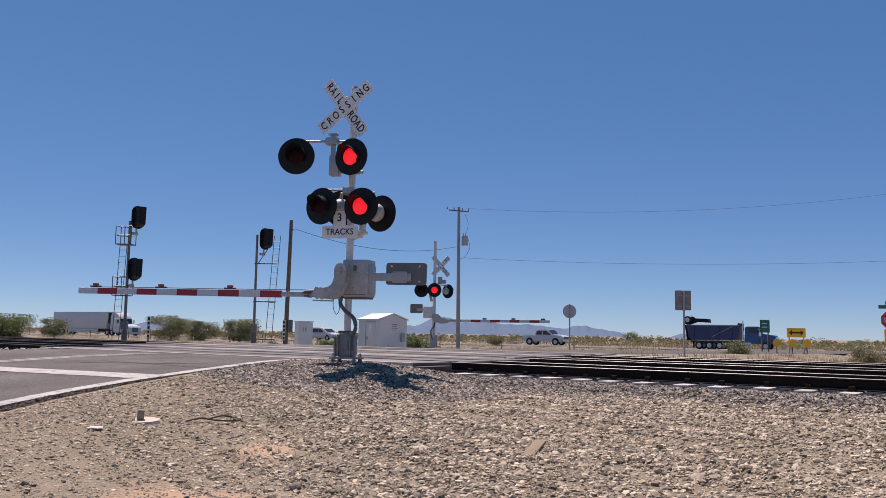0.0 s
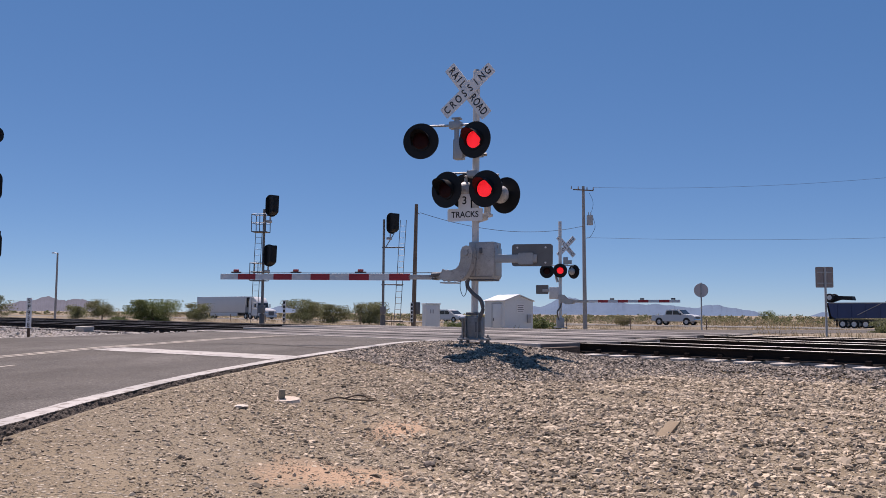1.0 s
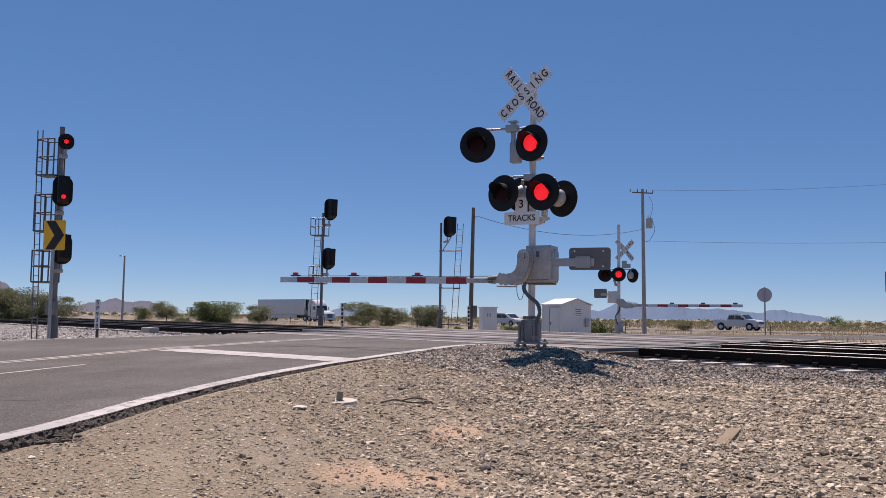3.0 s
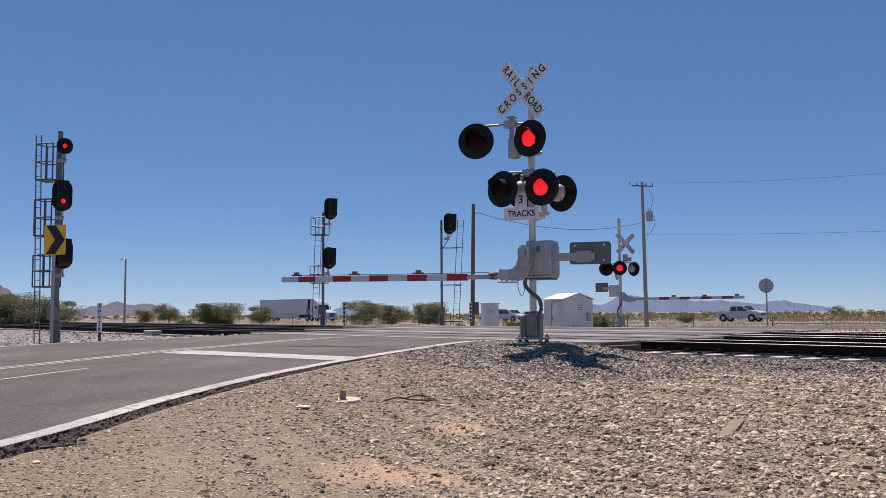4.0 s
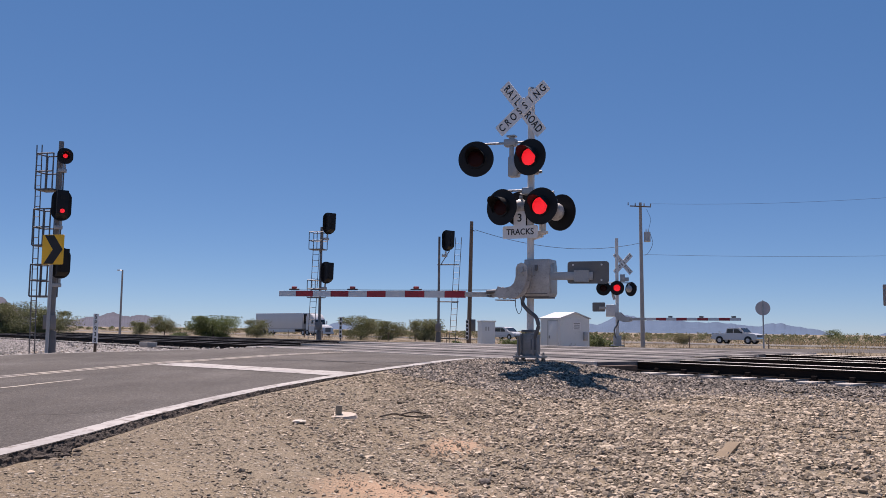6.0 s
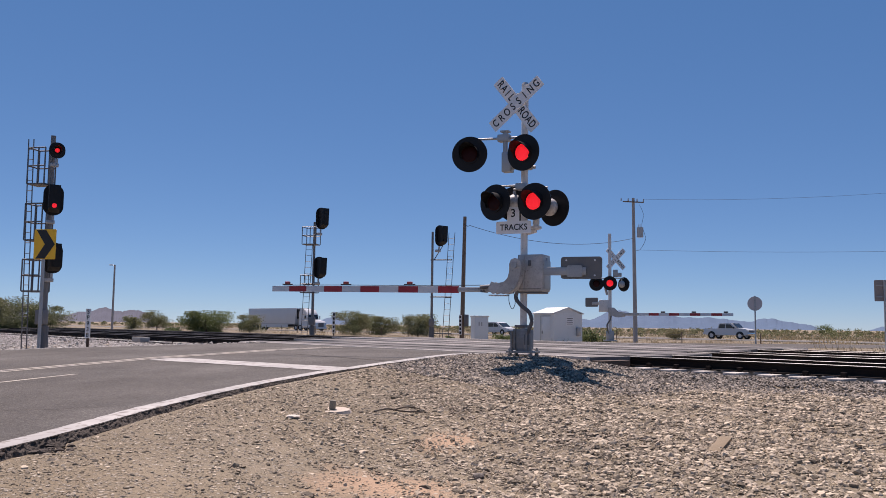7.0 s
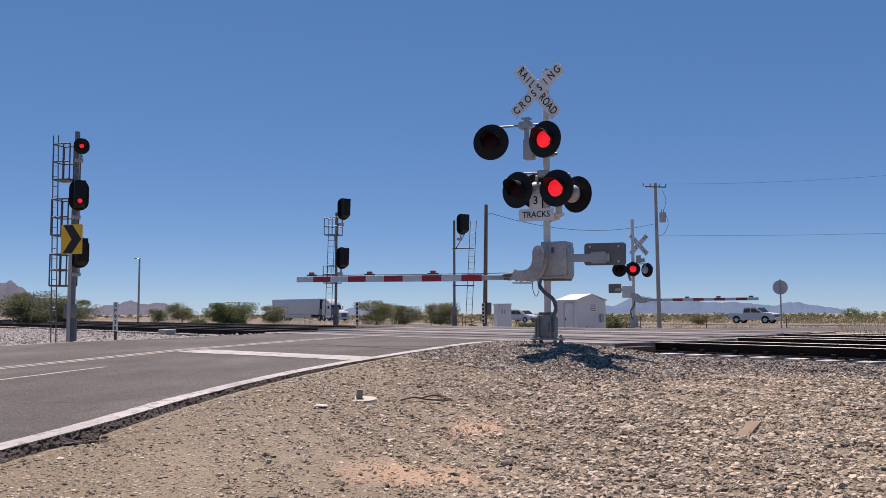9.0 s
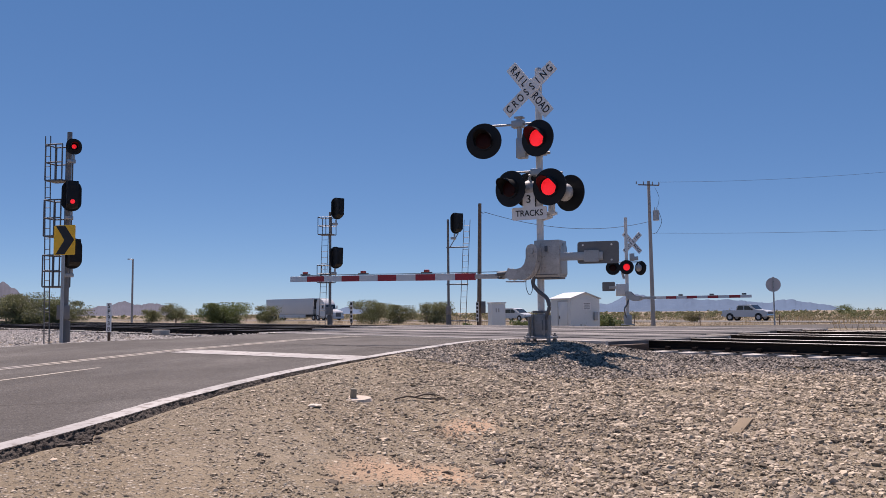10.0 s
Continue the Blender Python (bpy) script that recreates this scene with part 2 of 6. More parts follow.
M_PALEPOLE = mat("weathered_pole", (0.30, 0.29, 0.285), 0.85, var=0.2, scale=2, fine=30, bump=0.003)
M_SHED = mat("shed_metal", (0.66, 0.67, 0.66), 0.5, 0.1, var=0.06, scale=1.5, fine=20, spots=0.1)
M_SHEDROOF = mat("shed_roof", (0.577, 0.577, 0.570), 0.4, 0.1, var=0.05, scale=1.5)
M_WIRE = mat("cable_black", (0.03, 0.03, 0.032), 0.6)
M_LEAF = leafy(mat("mesquite_leaf", (0.15, 0.162, 0.068), 0.7, var=0.25, scale=1.2, fine=10, tint=(0.18, 0.18, 0.09), island=0.6))
M_LEAF_BRIGHT = leafy(mat("fresh_leaf", (0.135, 0.165, 0.06), 0.7, var=0.15, scale=1.2, fine=10, island=0.5))
M_LEAF_DRY = leafy(mat("creosote_leaf", (0.15, 0.145, 0.07), 0.8, var=0.15, scale=1.2, fine=10, tint=(0.21, 0.18, 0.095), island=0.6))
M_DRYGRASS = leafy(mat("dry_grass", (0.370, 0.286, 0.176), 0.9, var=0.3, scale=0.3, fine=8, tint=(0.302, 0.252, 0.151), island=0.6))
M_BARK = mat("bark", (0.08, 0.06, 0.045), 0.9, var=0.2, scale=4, bump=0.004)
# the blue haze of distance is painted into the far range's base colour
M_MOUNTAIN = mat("haze_tinted_mountain", (0.064, 0.103, 0.165), 1.0, var=0.12, scale=0.004, fine=0.03)
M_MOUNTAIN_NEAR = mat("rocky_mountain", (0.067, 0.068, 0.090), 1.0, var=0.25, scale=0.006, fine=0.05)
M_WHITECAR = mat("white_car_paint", (0.548, 0.548, 0.548), 0.25, var=0.02)
M_BLUECAR = mat("blue_truck_paint", (0.02, 0.085, 0.22), 0.3, var=0.04)
M_DARKBLUE = mat("blue_tipper_body", (0.022, 0.042, 0.115), 0.45, var=0.12, scale=1.5)
M_TRAILER = mat("trailer_panel", (0.518, 0.518, 0.518), 0.35, 0.1, var=0.05, scale=0.6)
M_RIM = mat("wheel_rim", (0.5, 0.5, 0.52), 0.3, 0.8)
M_GLASS = mat("tinted_glass", (0.02, 0.024, 0.028), 0.08, 0.0, var=0.02)
M_CHROME = mat("chrome", (0.6, 0.6, 0.62), 0.2, 1.0, var=0.03)


# ---- mesh helpers ----
def box(bm, c, s, rot=None, bevel=0.0):
    m = Matrix.Translation(c) @ (rot.to_4x4() if rot else Matrix()) @ Matrix.Diagonal((*s, 1))
    r = bmesh.ops.create_cube(bm, size=1, matrix=m)
    if bevel:
        es = list({e for v in r["verts"] for e in v.link_edges})
        bmesh.ops.bevel(bm, geom=es, offset=bevel, segments=2, affect="EDGES", profile=0.6)
    return bm


def rod(bm, a, b, r0, r1=None, seg=10, caps=True):
    a, b = Vector(a), Vector(b)
    d = b - a
    q = d.to_track_quat("Z", "Y").to_matrix().to_4x4()
    bmesh.ops.create_cone(bm, cap_ends=caps, segments=seg, radius1=r0, radius2=r0 if r1 is None else r1, depth=d.length, matrix=Matrix.Translation((a + b) / 2) @ q)
    return bm


def tube(bm, pts, r, seg=8):
    """A smooth bent pipe through the points."""
    ps = [Vector(p) for p in pts]
    fine = []
    for i in range(len(ps) - 1):
        p0, p1, p2, p3 = ps[max(i - 1, 0)], ps[i], ps[i + 1], ps[min(i + 2, len(ps) - 1)]
        for k in range(5):
            t = k / 5
            fine.append(0.5 * ((2 * p1) + (p2 - p0) * t + (2 * p0 - 5 * p1 + 4 * p2 - p3) * t * t + (3 * p1 - p0 - 3 * p2 + p3) * t ** 3))
    fine.append(ps[-1])
    rings = []
    for i, p in enumerate(fine):
        d = (fine[min(i + 1, len(fine) - 1)] - fine[max(i - 1, 0)]).normalized()
        q = d.to_track_quat("Z", "Y").to_matrix()
        rings.append([bm.verts.new(p + q @ Vector((r * math.cos(2 * math.pi * k / seg), r * math.sin(2 * math.pi * k / seg), 0))) for k in range(seg)])
    for A, B in zip(rings, rings[1:]):
        for k in range(seg):
            bm.faces.new((A[k], A[(k + 1) % seg], B[(k + 1) % seg], B[k]))
    bm.faces.new(rings[0][::-1])
    bm.faces.new(rings[-1])
    return bm


def plate(bm, outline, y0, y1, m=None):
    """A flat outline of (x, z) points, thick from y0 to y1."""
    f = [bm.verts.new((x, y0, z)) for x, z in outline]
    k = [bm.verts.new((x, y1, z)) for x, z in outline]
    bm.faces.new(f)
    bm.faces.new(k[::-1])
    for i in range(len(f)):
        j = (i + 1) % len(f)
        bm.faces.new((f[j], f[i], k[i], k[j]))
    if m:
        bmesh.ops.transform(bm, matrix=m, verts=f + k)
    bmesh.ops.recalc_face_normals(bm, faces=bm.faces)
    return bm


def rounded(w, h, r, n=5):
    """Outline of a rounded rectangle."""
    out = []
    for cx, cz, a0 in ((w / 2 - r, h / 2 - r, 0), (-w / 2 + r, h / 2 - r, 90), (-w / 2 + r, -h / 2 + r, 180), (w / 2 - r, -h / 2 + r, 270)):
        for k in range(n + 1):
            a = radians(a0 + 90 * k / n)
            out.append((cx + r * math.cos(a), cz + r * math.sin(a)))
    return out


def mesh_of(name, bm, material, smooth=False):
    me = bpy.data.meshes.new(name)
    bm.to_mesh(me)
    bm.free()
    if smooth:
        me.polygons.foreach_set("use_smooth", [True] * len(me.polygons))
        me.set_sharp_from_angle(angle=radians(35))
    me.materials.append(material)
    return me


def part(name, bm, material, parent, label="", smooth=True):
    ob = new(name, mesh_of(name, bm, material, smooth))
    ob.parent = parent
    if label:
        ob["label"] = label
    return ob


def thing(name, m, label, category, group="", kind=""):
    ob = new(name)
    ob.matrix_basis = m
    ob.empty_display_size = 0.2
    return tagged(ob, label, category, group, kind)


def solo(name, bm, material, label, category, group="", kind="", m=None, smooth=True):
    ob = new(name, mesh_of(name, bm, material, smooth))
    if m:
        ob.matrix_basis = m
    return tagged(ob, label, category, group, kind)


def raw(name, verts, faces, material, smooth=False):
    """A mesh from numpy arrays of triangles or quads."""
    me = bpy.data.meshes.new(name)
    k = faces.shape[1]
    me.vertices.add(len(verts))
    me.vertices.foreach_set("co", np.asarray(verts, dtype=np.float32).ravel())
    me.loops.add(faces.size)
    me.loops.foreach_set("vertex_index", faces.astype(np.int32).ravel())
    me.polygons.add(len(faces))
    me.polygons.foreach_set("loop_start", np.arange(0, faces.size, k, dtype=np.int32))
    me.polygons.foreach_set("use_smooth", np.full(len(faces), smooth))
    me.update(calc_edges=True)
    me.validate()
    me.materials.append(material)
    return me


def lettering(name, text, size, material, parent, m, label="", squeeze=1.0, spacing=1.0):
    """Raised letters on the xz plane, facing -y."""
    cu = bpy.data.curves.new("letters", "FONT")
    cu.body, cu.size, cu.align_x, cu.align_y, cu.extrude, cu.offset, cu.space_character = text, size, "CENTER", "CENTER", 0.002, 0.012 * size, spacing
    tmp = new("letters", cu)
    bpy.context.view_layer.update()
    me = bpy.data.meshes.new_from_object(tmp.evaluated_get(bpy.context.evaluated_depsgraph_get()))
    bpy.data.objects.remove(tmp)
    me.transform(m @ Matrix.Rotation(radians(90), 4, "X") @ Matrix.Diagonal((squeeze, 1, 1, 1)))
    me.materials.clear()
    me.materials.append(material)
    ob = new(name, me)
    ob.parent = parent
    if label:
        ob["label"] = label
    return ob


# ---- plan: tracks run along U; N points across them, away from the eye ----
TRACK_AZ = -53.0
U = Vector((math.sin(radians(TRACK_AZ)), math.cos(radians(TRACK_AZ))))
NV = Vector((U.y, -U.x))


def at(az, d, z=0.0):
    return Vector((d * math.sin(radians(az)), d * math.cos(radians(az)), z))


def un(u, n, z=0.0):
    p = U * u + NV * n
    return Vector((p.x, p.y, z))


def spline(pts, step=0.5):
    ps = [np.array(p, float) for p in pts]
    out = []
    for i in range(len(ps) - 1):
        p0, p1, p2, p3 = ps[max(i - 1, 0)], ps[i], ps[i + 1], ps[min(i + 2, len(ps) - 1)]
        k = 24
        for j in range(k):
            t = j / k
            out.append(0.5 * ((2 * p1) + (p2 - p0) * t + (2 * p0 - 5 * p1 + 4 * p2 - p3) * t * t + (3 * p1 - p0 - 3 * p2 + p3) * t ** 3))
    out.append(ps[-1])
    return np.array(out)


ROAD_R = spline([(-10, -40), (-6.6, -12), (-5.1, 0), (-4.5, 5.4), (-4.52, 7.8), (-4.38, 9.7), (-3.97, 11.5), (-3.4, 14.0), (-2.6, 16.9), (0.4, 21), (5, 28.5), (10, 36), (17, 46), (30, 64), (46, 76)])
ROAD_L = spline([(-44, -8), (-30, 8), (-20, 15.7), (-15.1, 18.25), (-12.7, 19.4), (-10.7, 20.9), (-8.6, 23.8), (-4.6, 29.5), (1.4, 38), (8, 48), (20, 66), (30, 86)])
CENTRE = spline([(-15, 2), (-12.2, 8), (-10.5, 11.2), (-9.5, 13.1), (-8.55, 14.9), (-7.6, 17), (-6.5, 19.4)])
TRACKS = (14.3, 18.3, 22.3)
CROSS_U = (9.9, 23.0)
CROSS_ENDS = ((9.9, 23.0), (11.2, 26.5), (11.6, 30.0))
# highway: heading, normal, distance and level
HD = Vector((math.sin(radians(123)), math.cos(radians(123))))
HN = Vector((-HD.y, HD.x))
HWY_N, HWY_Z = HN.x * -32 + HN.y * 128, -0.645


def road_z(x, y):
    n = NV.x * x + NV.y * y
    return np.interp(n, [-30, 0, 1.6, 4.5, 6.6, 9.5, 11, 24, 31, 70, 90], [-0.9, -0.5, -0.41, -0.25, -0.13, -0.03, 0.0, 0.0, -0.1, -0.5, -0.5])


def road_dist(x, y):
    """Signed distance to the road's edge, negative inside."""
    x, y = np.atleast_1d(x), np.atleast_1d(y)
    poly = np.vstack([ROAD_R[::2], ROAD_L[::-2]])
    best = np.full(x.shape, 1e9)
    inside = np.zeros(x.shape, bool)
    for a, b in zip(poly, np.roll(poly, -1, 0)):
        d = b - a
        L2 = max(d @ d, 1e-9)
        t = np.clip(((x - a[0]) * d[0] + (y - a[1]) * d[1]) / L2, 0, 1)
        best = np.minimum(best, np.hypot(x - a[0] - t * d[0], y - a[1] - t * d[1]))
        if a[1] != b[1]:
            c = ((a[1] > y) != (b[1] > y)) & (x < (b[0] - a[0]) * (y - a[1]) / (b[1] - a[1]) + a[0])
            inside ^= c
    return np.where(inside, -best, best)


MAST = at(-6.38, 15.0, 0.05)


def lumps(x, y, s):
    return (np.sin(x * 1.7 * s + 1.3 * np.sin(y * 1.1 * s)) * np.cos(y * 1.9 * s + 0.7 * np.sin(x * 0.8 * s)) + 0.5 * np.sin(x * 4.1 * s + y * 3.3 * s + 1.0))


def ground_z(x, y):
    x, y = np.atleast_1d(np.asarray(x, float)), np.atleast_1d(np.asarray(y, float))
    n = NV.x * x + NV.y * y
    z = np.interp(n, [-40, 0, 4, 8, 10.6, 11.6, 12.3, 24.6, 27.5, 60, 130, 5000],
                  [-1.1, -0.95, -0.7, -0.42, -0.33, -0.30, -0.27, -0.27, -0.62, -0.68, -0.72, -1.5])
    near = np.hypot(x, y)
    rough = np.where((n > 11.8) & (n < 24.8), 0.0, 1.0) * np.clip(1.3 - near / 60, 0.0, 1)
    z = z + rough * (0.022 * lumps(x, y, 1.0) + 0.012 * lumps(x, y, 3.1))
    d = road_dist(x, y)
    w = np.clip(d / 3.2, 0, 1)
    w = w * w * (3 - 2 * w)
    z = z * w + (road_z(x, y) - np.interp(n, [2, 6, 8.5], [0.075, 0.035, 0.004])) * (1 - w)
    z = np.where(d < -0.15, road_z(x, y) - 0.2, z)
    # raised pad round the gate's foot
    q = np.hypot(x - MAST.x, y - MAST.y)
    z = np.maximum(z, 0.03 - 0.16 * np.clip(q - 0.6, 0, 9) - 0.02)
    return z


def gz(x, y):
    return float(ground_z(x, y)[0])


def on_ground(az, slope):
    """The place where a sight line from the eye, falling by slope, meets the ground."""
    d = np.arange(3.0, 40.0, 0.02)
    x, y = d * math.sin(radians(az)), d * math.cos(radians(az))
    k = int(np.argmax(EYE - slope * d < ground_z(x, y)))
    return Vector((x[k], y[k], gz(x[k], y[k])))


def grade(edges, steps):
    out = []
    for (a, b), s in zip(zip(edges, edges[1:]), steps):
        out += list(np.arange(a, b, s))
    return np.array(out + [edges[-1]])


# ---- ground, one sheet to the horizon ----
gx = grade([-4500, -600, -120, -40, -15, 15, 40, 120, 600, 4500], [300, 40, 8, 0.8, 0.16, 0.8, 8, 40, 300])
gy = grade([-300, -40, 1, 26, 60, 140, 600, 4700], [40, 3, 0.16, 0.8, 5, 40, 300])
GX, GY = np.meshgrid(gx, gy)
GZ = ground_z(GX.ravel(), GY.ravel())
ii = np.arange(GX.size).reshape(GX.shape)
quads = np.stack([ii[:-1, :-1].ravel(), ii[:-1, 1:].ravel(), ii[1:, 1:].ravel(), ii[1:, :-1].ravel()], 1)
ground = new("ground", raw("ground", np.stack([GX.ravel(), GY.ravel(), GZ], 1), quads, M_GROUND, True))
tagged(ground, "pale dry desert dirt and fine gravel sloping up to the tracks", "ground", kind="structure")


def ribbon(name, left, right, lift, material, cols=10, zf=road_z):
    left, right = np.asarray(left), np.asarray(right)
    t = np.linspace(0, 1, cols + 1)[None, :, None]
    g = left[:, None] * (1 - t) + right[:, None] * t
    z = zf(g[..., 0], g[..., 1]) + lift
    v = np.concatenate([g, z[..., None]], 2).reshape(-1, 3)
    i = np.arange(len(v)).reshape(len(left), cols + 1)
    q = np.stack([i[:-1, :-1].ravel(), i[:-1, 1:].ravel(), i[1:, 1:].ravel(), i[1:, :-1].ravel()], 1)
    return raw(name, v, q, material, True)


def resample(c, k):
    s = np.concatenate([[0], np.cumsum(np.hypot(*np.diff(c, axis=0).T))])
    g = np.linspace(0, s[-1], k)
    return np.stack([np.interp(g, s, c[:, 0]), np.interp(g, s, c[:, 1])], 1)


RR, RL = resample(ROAD_R, 260), resample(ROAD_L, 260)
road = tagged(new("road", ribbon("road", RL, RR, 0.0, M_ASPHALT)), "grey worn asphalt road rising to the level crossing", "road", kind="structure")


def line_strip(name, c, width, lift, material, label, k=420):
    c = resample(c, k)
    d = np.gradient(c, axis=0)
    d /= np.hypot(d[:, 0], d[:, 1])[:, None]
    p = np.stack([d[:, 1], -d[:, 0]], 1)
    jit = 0.007 * np.random.randn(len(c), 1)
    ob = new(name, ribbon(name, c - p * width / 2 + p * jit, c + p * (width / 2 + jit), lift, material, 2))
    return tagged(ob, label, "road marking", kind="structure")


def cut(c, y0, y1):
    return c[(c[:, 1] >= y0) & (c[:, 1] <= y1)]


line_strip("edge_line", cut(RR, -30, 17.6) + np.array([-0.13, 0]), 0.24, 0.004, M_WHITE_LINE, "worn white edge line along the asphalt")
line_strip("edge_line", RL[(RL[:, 1] > 5) & (RL[:, 1] < 21.2)] + np.array([0.1, -0.14]), 0.14, 0.004, M_WHITE_LINE, "worn white edge line along the asphalt")
for side in (-0.13, 0.13):
    line_strip("centre_line", CENTRE + np.array([side, -side * 0.5]), 0.16, 0.004, M_YELLOW_LINE, "faded double centre line on the asphalt")
line_strip("stop_line", np.array([(-8.3, 14.5), (-4.05, 11.98)]), 0.6, 0.005, M_WHITE_LINE, "wide worn white stop line across one lane", 12)
line_strip("lane_line", np.array([(-9.2, 8.4), (-8.5, 10.4), (-8.1, 11.6)]), 0.12, 0.004, M_YELLOW_LINE, "faint worn line on the asphalt", 20)
line_strip("road_crack", np.array([(-6.3, 15.9), (-5.8, 15.5), (-3.76, 13.78), (-3.3, 13.3)]), 0.035, 0.004, M_EDGE, "dark sealed crack in the asphalt", 30)
line_strip("road_crack", np.array([(-7.0, 6.9), (-6.6, 7.6), (-5.6, 7.7), (-5.0, 8.0)]), 0.012, 0.004, M_EDGE, "thin crack in the asphalt", 60)

# ragged crumbling lip of asphalt at the road's edge
lip_c = resample(cut(RR, -12, 17.0), 1900)
dd = np.gradient(lip_c, axis=0)
dd /= np.hypot(dd[:, 0], dd[:, 1])[:, None]
pp = np.stack([dd[:, 1], -dd[:, 0]], 1)


def crumble(rows, k):
    """Rough noise along the edge, row by row, smoothed over k steps; about -1 to 1."""
    g = np.stack([np.convolve(np.random.randn(1900 + 2 * k), np.ones(k) / k ** 0.5, "same")[k:-k] for _ in range(rows)])
    return np.clip(g * 0.5, -1, 1)


zz = road_z(lip_c[:, 0], lip_c[:, 1])
nn = lip_c @ np.array(NV)
fall = np.interp(nn, [2, 6, 8.5], [0.075, 0.035, 0.004]) + 0.05
reach = np.interp(nn, [2, 6, 9], [0.075, 0.06, 0.03]) * (1 + 0.55 * crumble(1, 60)[0] + 0.3 * crumble(1, 9)[0])
LIP_ROWS = 10
lv = []
noise_z, noise_xy = crumble(LIP_ROWS, 4) + 0.6 * crumble(LIP_ROWS, 1), crumble(LIP_ROWS, 3)
for r in range(LIP_ROWS):
    t = r / (LIP_ROWS - 1)
    amp = math.sin(math.pi * min(1, t + 0.12)) if r else 0.0
    p2 = lip_c + pp * (-0.02 + t * (reach + 0.05) + 0.012 * amp * noise_xy[r])[:, None]
    lv.append(np.c_[p2, zz + 0.002 - fall * t ** 1.5 + 0.014 * amp * noise_z[r]])
lv = np.concatenate(lv)
li = np.arange(len(lv)).reshape(LIP_ROWS, -1)
lf = np.stack([li[1:, :-1].ravel(), li[1:, 1:].ravel(), li[:-1, 1:].ravel(), li[:-1, :-1].ravel()], 1)
tagged(new("pavement_edge", raw("pavement_edge", lv, lf, M_EDGE)), "broken dark asphalt edge along the road", "road edge", kind="structure")

# highway beyond the crossing
hw = np.array([(-32 + HD.x * s, 128 + HD.y * s) for s in np.linspace(-900, 900, 160)])
tagged(new("highway", ribbon("highway", hw + np.array(HN) * 6.2, hw - np.array(HN) * 6.2, 0.0, M_BLEACHED, 4, lambda x, y: x * 0 + HWY_Z)), "flat sun-bleached grey highway across the desert", "road", kind="structure")

# ---- tracks ----
def rail_mesh(length):
    bm = bmesh.new()
    prof = [(-0.075, -0.18), (0.075, -0.18), (0.075, -0.165), (0.012, -0.14), (0.012, -0.045), (0.036, -0.03), (0.036, -0.006), (0.03, 0.0), (-0.03, 0.0), (-0.036, -0.006), (-0.036, -0.03), (-0.012, -0.045), (-0.012, -0.14), (-0.075, -0.165)]
    a = [bm.verts.new((0, x, z)) for x, z in prof]
    b = [bm.verts.new((length, x, z)) for x, z in prof]
    for i in range(len(a)):
        j = (i + 1) % len(a)
        bm.faces.new((a[i], a[j], b[j], b[i]))
    bm.faces.new(a[::-1])
    bm.faces.new(b)
    bmesh.ops.recalc_face_normals(bm, faces=bm.faces)
    return bm


U_ROT = Matrix.Rotation(math.atan2(U.y, U.x), 4, "Z")
rail_me = mesh_of("rail", rail_mesh(720), M_RAIL)
rail_me.materials.append(M_RAILTOP)
for p in rail_me.polygons:
    if p.center.z > -0.012:
        p.material_index = 1
bm = bmesh.new()
box(bm, (0, 0, -0.255), (0.25, 2.5, 0.15), bevel=0.02)
for sy in (-1, 1):
    box(bm, (0, sy * 0.7175, -0.178), (0.2, 0.34, 0.02))
    for q in (-1, 1):
        box(bm, (0.03 * q, sy * 0.7175 + q * 0.115, -0.14), (0.09, 0.07, 0.08), bevel=0.012)
tie_me = mesh_of("tie", bm, M_TIE)
tie_me.materials.append(M_RAIL)
for p in tie_me.polygons:
    if p.center.z > -0.1795:
        p.material_index = 1
for k, n in enumerate(TRACKS):
    tr = thing("railway_track", Matrix.Translation(un(0, n)) @ U_ROT, "straight railway track with rusty rails on pale ties", "railway track", "parallel tracks", "structure")
    for sy in (-1, 1):
        r = new("rail", rail_me)
        r.parent, r.location = tr, (-90, sy * 0.7175, 0)
        r["label"] = "rusty steel rail with a bright worn top"
    us = np.arange(-40 if k == 0 else -14, CROSS_ENDS[k][0] - 0.1, 0.61)
    us = np.concatenate([us, np.arange(CROSS_ENDS[k][1] + 0.3, 60 if k == 0 else 46, 0.61)])
    for u in us:
        t = new("tie", tie_me)
        t.parent, t.location, t.rotation_euler = tr, (u + random.uniform(-0.03, 0.03), random.uniform(-0.1, 0.1), random.uniform(-0.012, 0.0)), (0, 0, random.uniform(-0.03, 0.03))

# concrete slab by the near rail
slab = un(32.2, 12.9, -0.2)
solo("concrete_slab", box(bmesh.new(), (0, 0, 0.07), (0.8, 0.4, 0.2), bevel=0.03), M_TIE, "pale concrete slab beside the near track", "slab", m=Matrix.Translation(slab) @ U_ROT)

# dark oily bed under the tracks
bed = np.array([un(u, 0)[:2] for u in np.linspace(-90, 420, 120)])
tagged(new("track_bed", ribbon("track_bed", bed + np.array(NV) * 24.3, bed + np.array(NV) * 12.7, 0.0, M_BALLAST_DARK, 12, lambda x, y: x * 0 - 0.262)), "dark oil-stained ballast bed under the three tracks", "track bed", kind="structure")

